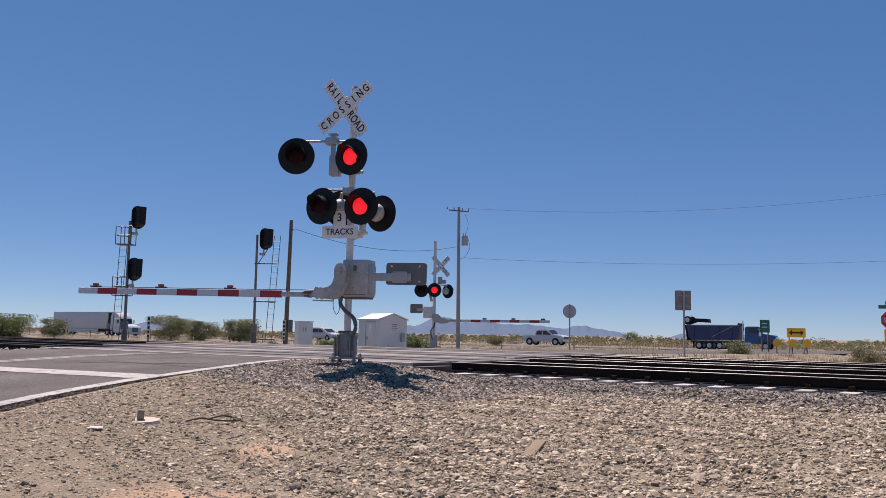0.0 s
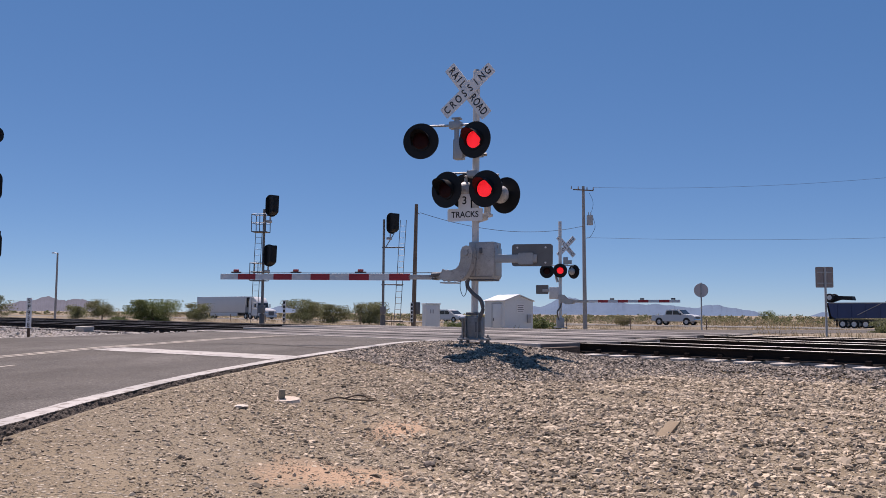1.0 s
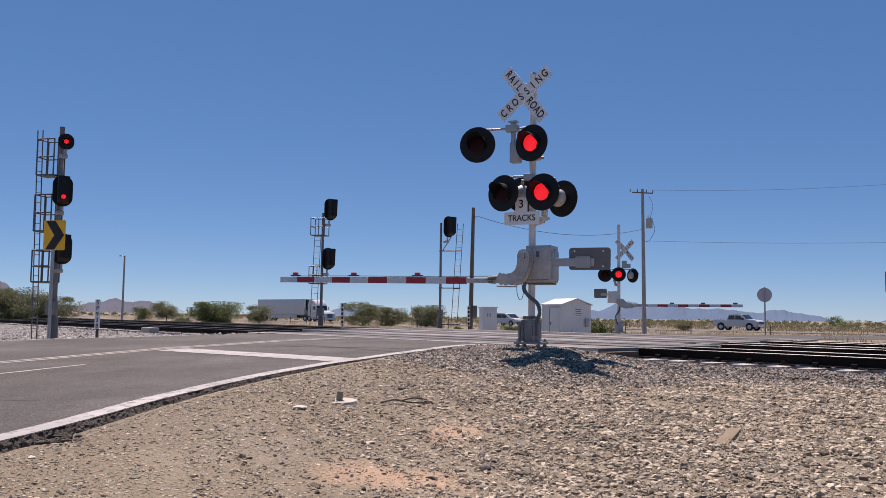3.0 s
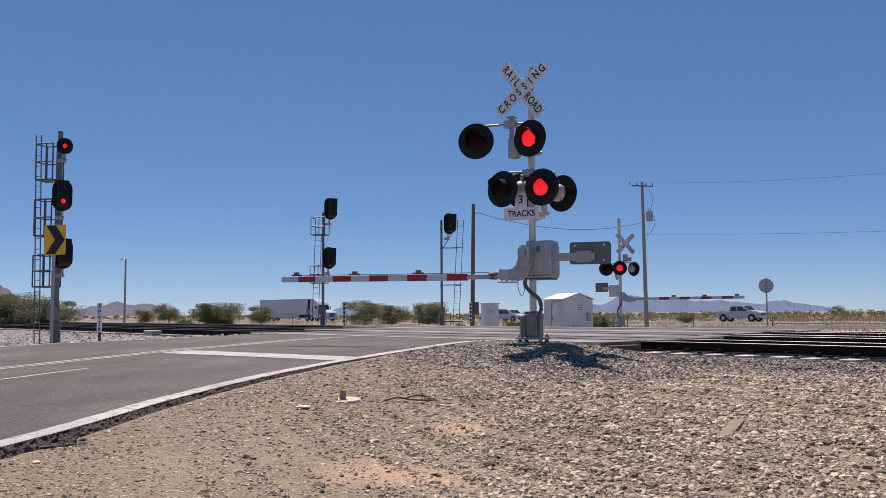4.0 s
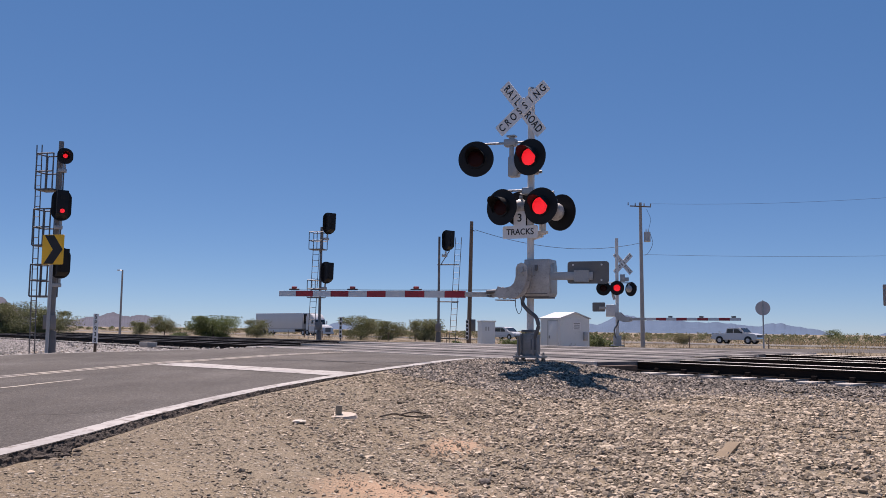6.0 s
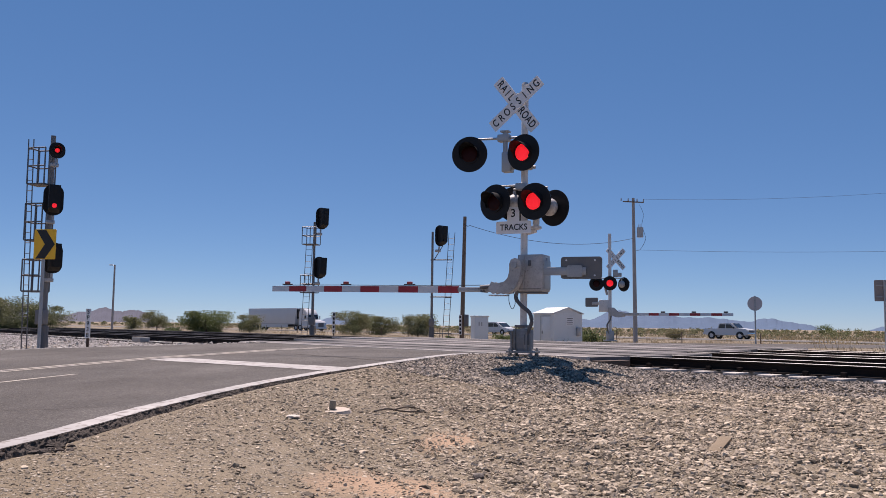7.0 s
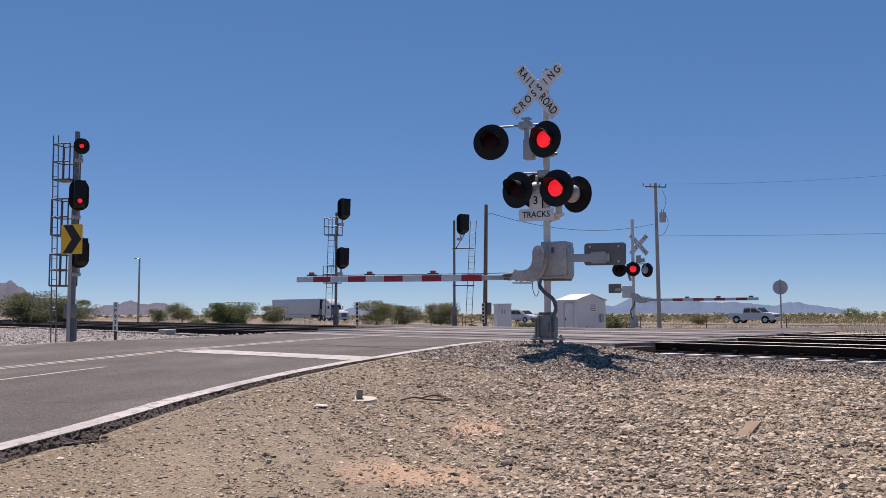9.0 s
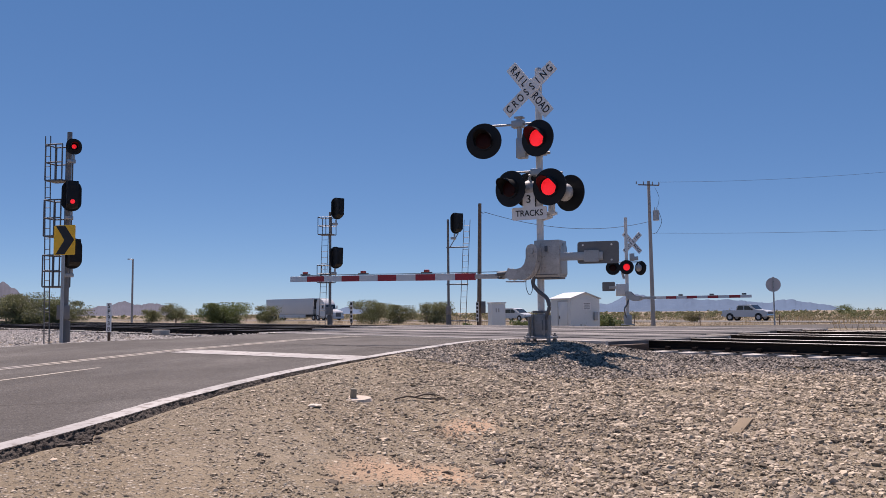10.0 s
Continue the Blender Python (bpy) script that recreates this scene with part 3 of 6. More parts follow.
# crossing panels between and beside the rails
for n, (u0, u1) in zip(TRACKS, CROSS_ENDS):
    cr = thing("crossing_surface", Matrix.Translation(un(0, n)) @ U_ROT, "worn grey concrete crossing panels between the rails", "crossing panel", "crossing panels", "structure")
    count = round((u1 - u0) / 2.44)
    w = (u1 - u0) / count
    for y0, y1 in ((-2.0, -0.78), (-0.63, 0.63), (0.78, 2.0)):
        bm = bmesh.new()
        box(bm, (0, 0, 0), (w - 0.02, y1 - y0, 0.24), bevel=0.012)
        pm = mesh_of("panel", bm, M_PANEL)
        for q in range(count):
            o = new("panel", pm)
            o.parent, o.location = cr, (u0 + w * (q + 0.5), (y0 + y1) / 2, -0.115 + random.uniform(-0.004, 0.006))
    # pale steel-edged strips along the outer edges, a darker rubber filler beside each rail
    for y, wd, lift, mt, lb in ((-2.06, 0.1, 0.012, M_TIE, "pale worn edge strip"), (2.06, 0.1, 0.012, M_TIE, "pale worn edge strip"), (-0.81, 0.05, 0.012, M_TYRE, "black rubber filler"), (0.6, 0.05, 0.012, M_TYRE, "black rubber filler")):
        part("edge_strip", box(bmesh.new(), ((u0 + u1) / 2, y, lift - 0.06), (u1 - u0, wd, 0.12), bevel=0.01), mt, cr, lb)
bm = box(bmesh.new(), (0, 0, 0), (0.2, 0.9, 0.22), bevel=0.015)
solo("timber_end", bm, M_TIMBER, "dark weathered timber end of the crossing", "timber", kind="structure", m=Matrix.Translation(un(9.78, 12.75, -0.17)) @ U_ROT)


# ---- level crossing gates ----
def disc(bm, r, y0, y1, seg=40):
    rod(bm, (0, y0, 0), (0, y1, 0), r, seg=seg)
    return bm


def flasher(parent, loc, az, lit=False, name="flashing_light", r=0.325):
    """Round black backboard with a hooded lamp; faces -y before the turn az (degrees)."""
    m = Matrix.Translation(loc) @ Matrix.Rotation(radians(az), 4, "Z")
    bm = disc(bmesh.new(), r, -0.008, 0.008)
    rod(bm, (0, -0.03, 0), (0, -0.008, 0), 0.175, seg=32)
    # hood: open sleeve, long above and short below
    n = 28
    for rr, flip in ((0.172, False), (0.166, True)):
        A, B = [], []
        for k in range(n + 1):
            a = radians(-32 + 244 * k / n)
            reach = 0.06 + 0.24 * max(0.0, math.sin(a)) ** 0.7
            A.append(bm.verts.new((rr * math.cos(a), -0.02, rr * math.sin(a))))
            B.append(bm.verts.new((rr * math.cos(a), -0.02 - reach, rr * math.sin(a) - 0.03 * reach)))
        for k in range(n):
            f = (A[k], A[k + 1], B[k + 1], B[k])
            bm.faces.new(f[::-1] if flip else f)
    bm.transform(m)
    ob = part(name, bm, M_BLACK, parent, "round black backboard with a hooded red lamp")
    bm = bmesh.new()
    bmesh.ops.create_uvsphere(bm, u_segments=24, v_segments=10, radius=0.15, matrix=Matrix.Translation((0, -0.03, 0)) @ Matrix.Diagonal((1, 0.15, 1, 1)))
    bm.transform(m)
    part("lens", bm, M_REDLAMP if lit else M_LENS, ob, "lit red lens" if lit else "unlit dark red lens")
    bm = bmesh.new()
    bmesh.ops.create_uvsphere(bm, u_segments=20, v_segments=10, radius=0.16, matrix=Matrix.Translation((0, 0.13, 0)) @ Matrix.Diagonal((1, 0.72, 1, 1)))
    rod(bm, (0, 0.14, 0.12), (0, 0.14, 0.22), 0.03)
    bm.transform(m)
    part("lamp_housing", bm, M_ALUM, ob, "rounded grey lamp housing")
    return ob


def crossbuck(parent, loc, az, lean=0.0):
    for ang, words, y in ((-45, ("RAIL", "ROAD"), 0.0), (45, ("CROS", "SING"), -0.012)):
        m = Matrix.Translation(loc) @ Matrix.Rotation(radians(az), 4, "Z") @ Matrix.Translation((0, y, 0)) @ Matrix.Rotation(radians(-(ang + lean)), 4, "Y")
        bm = plate(bmesh.new(), rounded(1.22, 0.229, 0.015, 2), -0.005, 0.004, m)
        bl = part("crossbuck_blade", bm, M_SIGNWHITE, parent, "white crossbuck blade with black letters")
        if ang < 0:
            row = [(sgn * 0.34 + (k - 1.5) * 0.114, c) for sgn, w in zip((-1, 1), words) for k, c in enumerate(w)]
        else:
            row = [((k - 3.5) * 0.146, c) for k, c in enumerate("".join(words))]
        for x, c in row:
            lettering("letter", c, 0.2, M_SIGNBLACK, bl, m @ Matrix.Translation((x, -0.007, 0)), "", 0.74)


def gate_arm(parent, pivot, angle, length, stripes=10):
    """Striped arm hung below the pivot, rising by angle; points along -x when down."""
    m = Matrix.Translation(pivot) @ Matrix.Rotation(radians(angle), 4, "Y")
    bm = box(bmesh.new(), (-0.78, 0, -0.42), (0.7, 0.03, 0.085), bevel=0.008)
    bm.transform(m)
    arm = part("gate_arm", bm, M_ALUM, parent, "red and white striped gate arm, lowered")
    x = -length
    w = (length - 1.1) / stripes
    for k in range(stripes):
        bm = box(bmesh.new(), (x + w / 2, 0, -0.42), (w, 0.03, 0.125 - 0.0015 * (stripes - k)), bevel=0.004)
        bm.transform(m)
        red = k % 2 == 1
        part("stripe", bm, M_ARMRED if red else M_ARMWHITE, arm, "red stripe" if red else "grey-white stripe", False)
        x += w
    bm = tube(bmesh.new(), [(-0.55, -0.022, -0.34), (-1.4, -0.022, -0.345), (-2.6, -0.022, -0.348), (-3.6, -0.022, -0.345), (-length + 0.3, -0.022, -0.35)], 0.007, 6)
    bm.transform(m)
    part("cable", bm, M_WIRE, arm)
    for dx in (0.36, 1.72, 3.1):
        bm = box(bmesh.new(), (-length + dx, 0, -0.335), (0.22, 0.05, 0.03), bevel=0.01)
        bm.transform(m)
        lamp = part("arm_lamp", bm, M_DARKSTEEL, arm, "small red lamp on the arm")
        bm = box(bmesh.new(), (-length + dx, 0, -0.3), (0.1, 0.06, 0.045), bevel=0.012)
        bm.transform(m)
        part("lens", bm, M_ORANGELAMP, lamp, "red plastic lens")
    # cranked support between pivot and arm
    bm = bmesh.new()
    for y in (-0.1, 0.1):
        out = [(0.11, 0.05), (0.07, 0.11), (0.0, 0.13), (-0.07, 0.1), (-0.1, 0.03), (-0.1, -0.12), (-0.13, -0.22), (-0.19, -0.28), (-0.27, -0.3), (-0.34, -0.31), (-0.43, -0.28), (-0.5, -0.42), (-0.4, -0.5), (-0.3, -0.47), (-0.2, -0.5), (-0.1, -0.48), (0.0, -0.41), (0.07, -0.29), (0.105, -0.15), (0.12, -0.05)]
        plate(bm, out, y - 0.012, y + 0.012)
    box(bm, (-0.33, 0, -0.52), (0.3, 0.2, 0.02))
    bm.transform(m)
    sup = part("arm_support", bm, M_ALUM, parent, "cranked grey steel arm support")
    bm = bmesh.new()
    rod(bm, (0, -0.15, 0), (0, 0.13, 0), 0.05, seg=16)
    bm.transform(m)
    part("pivot", bm, M_GALV, sup, "bolted pivot")
    for a in range(6):
        c, s = 0.08 * math.cos(a * 1.047), 0.08 * math.sin(a * 1.047) - 0.02
        bm = rod(bmesh.new(), (c, -0.13, s), (c, -0.105, s), 0.013, seg=6)
        bm.transform(m)
        part("bolt", bm, M_GALV, sup)
    bm = rod(bmesh.new(), (-0.66, -0.05, -0.38), (-0.45, -0.05, -0.36), 0.035)
    bm.transform(m)
    part("shear_clamp", bm, M_DARKSTEEL, sup, "dark clamp gripping the arm")
    bm = rod(bmesh.new(), (-0.6, -0.15, -0.45), (-0.6, 0.12, -0.45), 0.022)
    bm.transform(m)
    part("clamp_pin", bm, M_DARKSTEEL, sup)
    bm = bmesh.new()
    box(bm, (0.72, 0.16, -0.09), (0.95, 0.03, 0.14), bevel=0.01)
    bm.transform(m)
    cw = part("counterweight", bm, M_GALV, parent, "flat grey counterweight plate on a bar")
    bm = plate(bmesh.new(), [(x + 1.1, z - 0.03) for x, z in rounded(0.72, 0.38, 0.05)], 0.18, 0.21)
    bm.transform(m)
    part("weight_plate", bm, M_COUNTER, cw, "flat grey plate with rounded corners")
    bm = plate(bmesh.new(), [(x + 1.0, z - 0.09) for x, z in rounded(0.26, 0.2, 0.02)], 0.13, 0.17)
    bm.transform(m)
    part("clamp", bm, M_GALV, cw)
    for x, z in ((0.84, 0.1), (1.34, 0.1), (1.34, -0.16)):
        bm = rod(bmesh.new(), (x, 0.165, z), (x, 0.185, z), 0.016, seg=8)
        bm.transform(m)
        part("bolt", bm, M_SIGNWHITE, cw)


def near_gate():
    g = thing("crossing_gate", Matrix.Translation(MAST) @ Matrix.Rotation(radians(-14), 4, "Z"), "grey railroad crossing gate with red lamps and lowered arm", "crossing gate", "crossing gates")
    bm = rod(bmesh.new(), (0.03, 0, 0.05), (0.05, 0, 4.83), 0.062, seg=20)
    part("mast", bm, M_MASTPAINT, g, "round pale aluminium mast")
    bm = rod(bmesh.new(), (0.05, 0, 4.83), (0.05, 0, 4.87), 0.066, 0.05, seg=20)
    part("mast_cap", bm, M_GALV, g)
    crossbuck(g, (-0.08, -0.1, 4.47), -6, -7)
    bm = bmesh.new()
    box(bm, (-0.05, -0.06, 4.46), (0.28, 0.05, 0.06))
    rod(bm, (-0.1, -0.03, 4.68), (0.12, 0.0, 4.62), 0.016)
    part("sign_bracket", bm, M_GALV, g)
    # upper pair on an outrigger
    bm = bmesh.new()
    box(bm, (-0.3, -0.12, 3.86), (0.22, 0.16, 0.13), bevel=0.02)
    rod(bm, (-0.28, -0.12, 3.9), (-0.28, -0.12, 3.98), 0.05)
    box(bm, (-0.28, -0.12, 3.98), (0.16, 0.14, 0.03), bevel=0.01)
    rod(bm, (-0.28, -0.12, 3.86), (-0.28, -0.12, 3.6), 0.045)
    rod(bm, (-0.95, -0.16, 3.88), (-0.3, -0.12, 3.86), 0.022)
    rod(bm, (-0.3, -0.12, 3.86), (0.05, -0.1, 3.86), 0.022)
    rod(bm, (-0.3, -0.1, 3.32), (0.25, 0.0, 3.32), 0.03)
    box(bm, (-0.24, -0.1, 3.42), (0.18, 0.18, 0.36), bevel=0.02)
    box(bm, (0.06, 0, 3.32), (0.22, 0.18, 0.07), bevel=0.02)
    part("junction_bracket", bm, M_GALV, g, "grey cast junction box and outrigger")
    flasher(g, (-0.9, -0.3, 3.58), 12)
    flasher(g, (0.12, -0.28, 3.54), -12, True)
    # lower pairs
    bm = bmesh.new()
    rod(bm, (-0.56, -0.1, 3.0), (0.1, -0.02, 3.0), 0.02)
    rod(bm, (-0.2, 0.1, 2.96), (0.44, 0.1, 2.96), 0.02)
    box(bm, (0, 0, 2.98), (0.2, 0.2, 0.12), bevel=0.02)
    part("lamp_bracket", bm, M_GALV, g, "grey pipe bracket for the lamps")
    bm = rod(bmesh.new(), (0.25, 0.03, 2.5), (0.25, 0.03, 2.2), 0.06)
    rod(bm, (0.25, 0.03, 2.2), (0.06, 0.02, 2.15), 0.05)
    box(bm, (0.25, 0.03, 2.24), (0.16, 0.16, 0.05), bevel=0.01)
    part("pipe_elbow", bm, M_MASTPAINT, g, "pale pipe elbow on the mast")
    flasher(g, (-0.43, -0.22, 2.69), -14)
    flasher(g, (0.31, -0.24, 2.67), -8, True)
    flasher(g, (0.53, 0.2, 2.6), 160)
    flasher(g, (-0.2, 0.18, 2.7), 195)
    # track count sign
    m = Matrix.Translation((-0.12, -0.13, 2.46))
    bm = plate(bmesh.new(), rounded(0.23, 0.3, 0.02), -0.004, 0.004, m)
    sg = part("count_sign", bm, M_SIGNWHITE, g, "white sign with a black figure 3")
    lettering("figure", "3", 0.2, M_SIGNBLACK, sg, m @ Matrix.Translation((0, -0.007, 0.03)))
    m = Matrix.Translation((-0.11, -0.135, 2.24))
    bm = plate(bmesh.new(), rounded(0.66, 0.225, 0.03), -0.004, 0.004, m)
    sg = part("tracks_sign", bm, M_SIGNWHITE, g, "white sign lettered tracks in black")
    lettering("letters", "TRACKS", 0.152, M_SIGNBLACK, sg, m @ Matrix.Translation((0, -0.007, 0)), "black capitals", 0.92)
    # machine
    bm = box(bmesh.new(), (0.2, 0.06, 1.42), (0.48, 0.42, 0.64), bevel=0.045)
    mech = part("gate_machine", bm, M_ALUM, g, "grey gate machine housing with a hinged lid")
    bm = box(bmesh.new(), (0.2, 0.06, 1.735), (0.46, 0.4, 0.035), bevel=0.012)
    box(bm, (0.445, 0.06, 1.6), (0.03, 0.1, 0.2), bevel=0.008)
    box(bm, (0.09, -0.155, 1.42), (0.02, 0.014, 0.58))
    part("lid", bm, M_GALV, mech)
    part("latch", box(bmesh.new(), (0.2, -0.165, 1.6), (0.05, 0.03, 0.1), bevel=0.01), M_DARKSTEEL, mech)
    part("seam", box(bmesh.new(), (0.2, -0.158, 1.15), (0.4, 0.012, 0.012)), M_DARKSTEEL, mech)
    part("side_cover", box(bmesh.new(), (0.445, 0.06, 1.4), (0.02, 0.34, 0.5), bevel=0.008), M_GALV, mech)
    part("bottom_flange", box(bmesh.new(), (0.2, 0.06, 1.09), (0.42, 0.36, 0.03), bevel=0.008), M_DARKSTEEL, mech)
    part("lifting_eye", rod(bmesh.new(), (0.02, 0.06, 1.75), (0.02, 0.06, 1.8), 0.02), M_DARKSTEEL, mech)
    for z in (1.2, 1.6):
        part("mast_clamp", box(bmesh.new(), (0.0, 0.0, z), (0.19, 0.19, 0.07), bevel=0.02), M_GALV, mech)
    gate_arm(g, (0.0, -0.26, 1.55), 0.7, 5.2)
    bm = tube(bmesh.new(), [(-0.03, -0.1, 1.15), (-0.06, -0.14, 1.0), (0.05, -0.17, 0.86), (0.2, -0.17, 0.74), (0.24, -0.16, 0.58), (0.19, -0.15, 0.45), (0.17, -0.13, 0.36)], 0.035)
    part("conduit", bm, M_DARKSTEEL, g, "bent black flexible conduit")
    bm = tube(bmesh.new(), [(-0.15, -0.2, 1.2), (-0.16, -0.22, 0.95), (-0.1, -0.22, 0.8), (-0.05, -0.2, 0.9), (-0.08, -0.2, 1.1)], 0.006, 6)
    part("loose_wire", bm, M_WIRE, g, "thin hanging wire loop")
    bm = box(bmesh.new(), (0.02, 0, 0.26), (0.2, 0.22, 0.4), bevel=0.02)
    box(bm, (-0.09, -0.02, 0.27), (0.03, 0.26, 0.38), bevel=0.008)
    box(bm, (0.15, -0.08, 0.27), (0.15, 0.15, 0.34), bevel=0.02)
    foot = part("foot_casting", bm, M_CASTING, g, "grey cast foot with junction box")
    bm = box(bmesh.new(), (0.03, 0, 0.055), (0.48, 0.44, 0.035), bevel=0.008)
    part("base_plate", bm, M_CASTING, foot)
    for x in (-0.13, 0.15):
        part("rib", plate(bmesh.new(), [(x - 0.012, 0.07), (x + 0.012, 0.07), (x + 0.012, 0.42), (x - 0.012, 0.42)], -0.19, -0.11), M_CASTING, foot)
    part("hand_hole_cover", box(bmesh.new(), (0.15, -0.162, 0.27), (0.1, 0.016, 0.18), bevel=0.006), M_DARKSTEEL, foot, "small dark cover plate")
    part("clamp_band", box(bmesh.new(), (0.0, -0.0, 0.5), (0.2, 0.2, 0.05), bevel=0.015), M_DARKSTEEL, foot)
    for x in (-0.16, 0.22):
        for y in (-0.16, 0.16):
            bm = rod(bmesh.new(), (x, y, -0.06), (x, y, 0.13), 0.018)
            rod(bm, (x, y, 0.075), (x, y, 0.1), 0.036, seg=6)
            rod(bm, (x, y, -0.02), (x, y, 0.03), 0.036, seg=6)
            part("bolt", bm, M_CASTING, foot)
    bm = box(bmesh.new(), (0.02, 0, -0.09), (0.72, 0.7, 0.12), bevel=0.02)
    part("footing", bm, M_TIMBER, g, "dark footing block")
    return g


near_gate()
FAR = at(-0.51, 39.3, -0.08)


def far_gate():
    g = thing("crossing_gate", Matrix.Translation(FAR) @ Matrix.Rotation(radians(0), 4, "Z"), "grey crossing gate beyond the tracks with lowered arm", "crossing gate", "crossing gates")
    part("mast", rod(bmesh.new(), (0, 0, 0), (0, 0, 4.9), 0.075, seg=16), M_MASTPAINT, g, "round pale aluminium mast")
    crossbuck(g, (0.27, 0.12, 3.75), 30, 0)
    flasher(g, (-0.6, -0.2, 2.6), 0)
    flasher(g, (0.0, -0.2, 2.62), 4, True)
    flasher(g, (0.62, 0.0, 2.58), 140)
    bm = bmesh.new()
    rod(bm, (-0.6, -0.05, 2.86), (0.62, -0.02, 2.86), 0.022)
    part("lamp_bracket", bm, M_GALV, g)
    bm = box(bmesh.new(), (0.25, 0.02, 3.08), (0.22, 0.14, 0.34), bevel=0.02)
    box(bm, (0.43, 0.02, 3.02), (0.2, 0.14, 0.18), bevel=0.02)
    part("bell_box", bm, M_GALV, g)
    part("pipe_elbow", rod(bmesh.new(), (-0.2, 0, 2.4), (-0.12, 0, 2.1), 0.06), M_GALV, g)
    bm = box(bmesh.new(), (-0.22, 0.05, 1.6), (0.56, 0.4, 0.54), bevel=0.03)
    part("gate_machine", bm, M_MASTPAINT, g, "pale grey gate machine housing")
    part("conduit", tube(bmesh.new(), [(0.05, -0.1, 1.15), (0.0, -0.2, 0.95), (-0.13, -0.2, 0.75), (-0.1, -0.15, 0.5), (-0.05, -0.12, 0.35)], 0.035), M_DARKSTEEL, g)
    bm = box(bmesh.new(), (0, 0, 0.25), (0.36, 0.3, 0.45), bevel=0.03)
    box(bm, (0, 0, 0.03), (0.6, 0.5, 0.06), bevel=0.01)
    part("foot_casting", bm, M_GALV, g)
    far_arm(g)
    return g


def far_arm(g):
    pivot, ang, length = Vector((0.05, -0.2, 1.42)), 0.0, 5.4
    m = Matrix.Translation(pivot) @ Matrix.Rotation(radians(-22), 4, "Z") @ Matrix.Rotation(radians(-ang), 4, "Y")
    bm = box(bmesh.new(), (0.85, 0, -0.2), (0.9, 0.035, 0.12), bevel=0.008)
    bm.transform(m)
    arm = part("gate_arm", bm, M_ALUM, g, "red and white striped gate arm, lowered")
    w = (length - 1.3) / 9
    for k in range(9):
        bm = box(bmesh.new(), (1.3 + w * (k + 0.5), 0, -0.2), (w, 0.03, 0.12), bevel=0.004)
        bm.transform(m)
        part("stripe", bm, M_ARMRED if k % 2 == 1 else M_ARMWHITE, arm, "red stripe" if k % 2 == 1 else "grey-white stripe", False)
    for x in (2.4, 3.75, 5.1):
        bm = box(bmesh.new(), (x, 0, -0.1), (0.18, 0.06, 0.07), bevel=0.015)
        bm.transform(m)
        part("arm_lamp", bm, M_DARKSTEEL, arm, "small dark lamp on the arm")
    bm = bmesh.new()
    for y in (-0.1, 0.1):
        plate(bm, [(-0.1, 0.1), (0.1, 0.1), (0.3, -0.08), (0.62, -0.12), (0.62, -0.3), (0.3, -0.34), (0.0, -0.24), (-0.12, -0.08)], y - 0.012, y + 0.012)
    bm.transform(m)
    part("arm_support", bm, M_GALV, g)
    bm = box(bmesh.new(), (-0.62, 0.1, 0.3), (0.7, 0.03, 0.13), bevel=0.01)
    bm.transform(m)
    cw = part("counterweight", bm, M_GALV, g)
    bm = plate(bmesh.new(), [(x - 1.0, z + 0.35) for x, z in rounded(0.62, 0.42, 0.05)], 0.12, 0.15)
    bm.transform(m)
    part("weight_plate", bm, M_COUNTER, cw, "flat grey plate with rounded corners")


far_gate()


# ---- railway signals ----
def signal_head(parent, loc, az, lamps, tall=True, lit=None, size=1.0):
    """Black signal head: oval target with deep hoods, facing -y before az."""
    m = Matrix.Translation(loc) @ Matrix.Rotation(radians(az), 4, "Z") @ Matrix.Diagonal((size, size, size, 1))
    w, h = (0.72, 1.2) if tall else (0.58, 0.62)
    bm = plate(bmesh.new(), rounded(w, h, w / 2 - 0.02, 8), -0.01, 0.01)
    box(bm, (0, 0.12, 0), (0.3, 0.22, h * 0.72), bevel=0.03)
    zs = [0.0] if not tall else ([0.27, -0.27] if lamps == 2 else [0.3, 0, -0.3])
    for z in zs:
        n = 20
        for rr, fl in ((0.14, False), (0.134, True)):
            A, B = [], []
            for k in range(n + 1):
                a = radians(-70 + 320 * k / n)
                A.append(bm.verts.new((rr * math.cos(a), -0.01, z + rr * math.sin(a))))
                B.append(bm.verts.new((rr * math.cos(a), -0.01 - 0.12 - 0.28 * max(0.0, (math.sin(a) + 0.5) / 1.5), z + rr * math.sin(a))))
            for k in range(n):
                f = (A[k], A[k + 1], B[k + 1], B[k])
                bm.faces.new(f[::-1] if fl else f)
    if tall:
        # one deep hood over the lamps, its lower edge cut back
        side = [(-0.01, 0.46 * h), (-0.44, 0.44 * h), (-0.46, 0.40 * h), (-0.42, -0.30 * h), (-0.2, -0.42 * h), (-0.01, -0.42 * h)]
        plate(bm, side, -0.2, 0.2, Matrix(((0, 1, 0, 0), (1, 0, 0, 0), (0, 0, 1, 0), (0, 0, 0, 1))))
    bm.transform(m)
    hd = part("signal_head", bm, M_BLACK, parent, "black signal head with deep hoods")
    for i, z in enumerate(zs):
        bm = bmesh.new()
        rod(bm, (0, -0.43 if tall else -0.03, z), (0, -0.456 if tall else -0.04, z), 0.085 if lit == i else 0.1, seg=20)
        bm.transform(m)
        part("lens", bm, M_REDLAMP if lit == i else M_BLACK, hd, "lit red lens" if lit == i else "")
    bm = bmesh.new()
    rod(bm, (0.02, 0.12, -h / 2), (0.02, 0.12, -h / 2 - 0.28), 0.05)
    box(bm, (-0.06, 0.12, -h / 2 - 0.25), (0.3, 0.16, 0.14), bevel=0.02)
    bm.transform(m)
    part("head_bracket", bm, M_GALV, parent)
    return hd


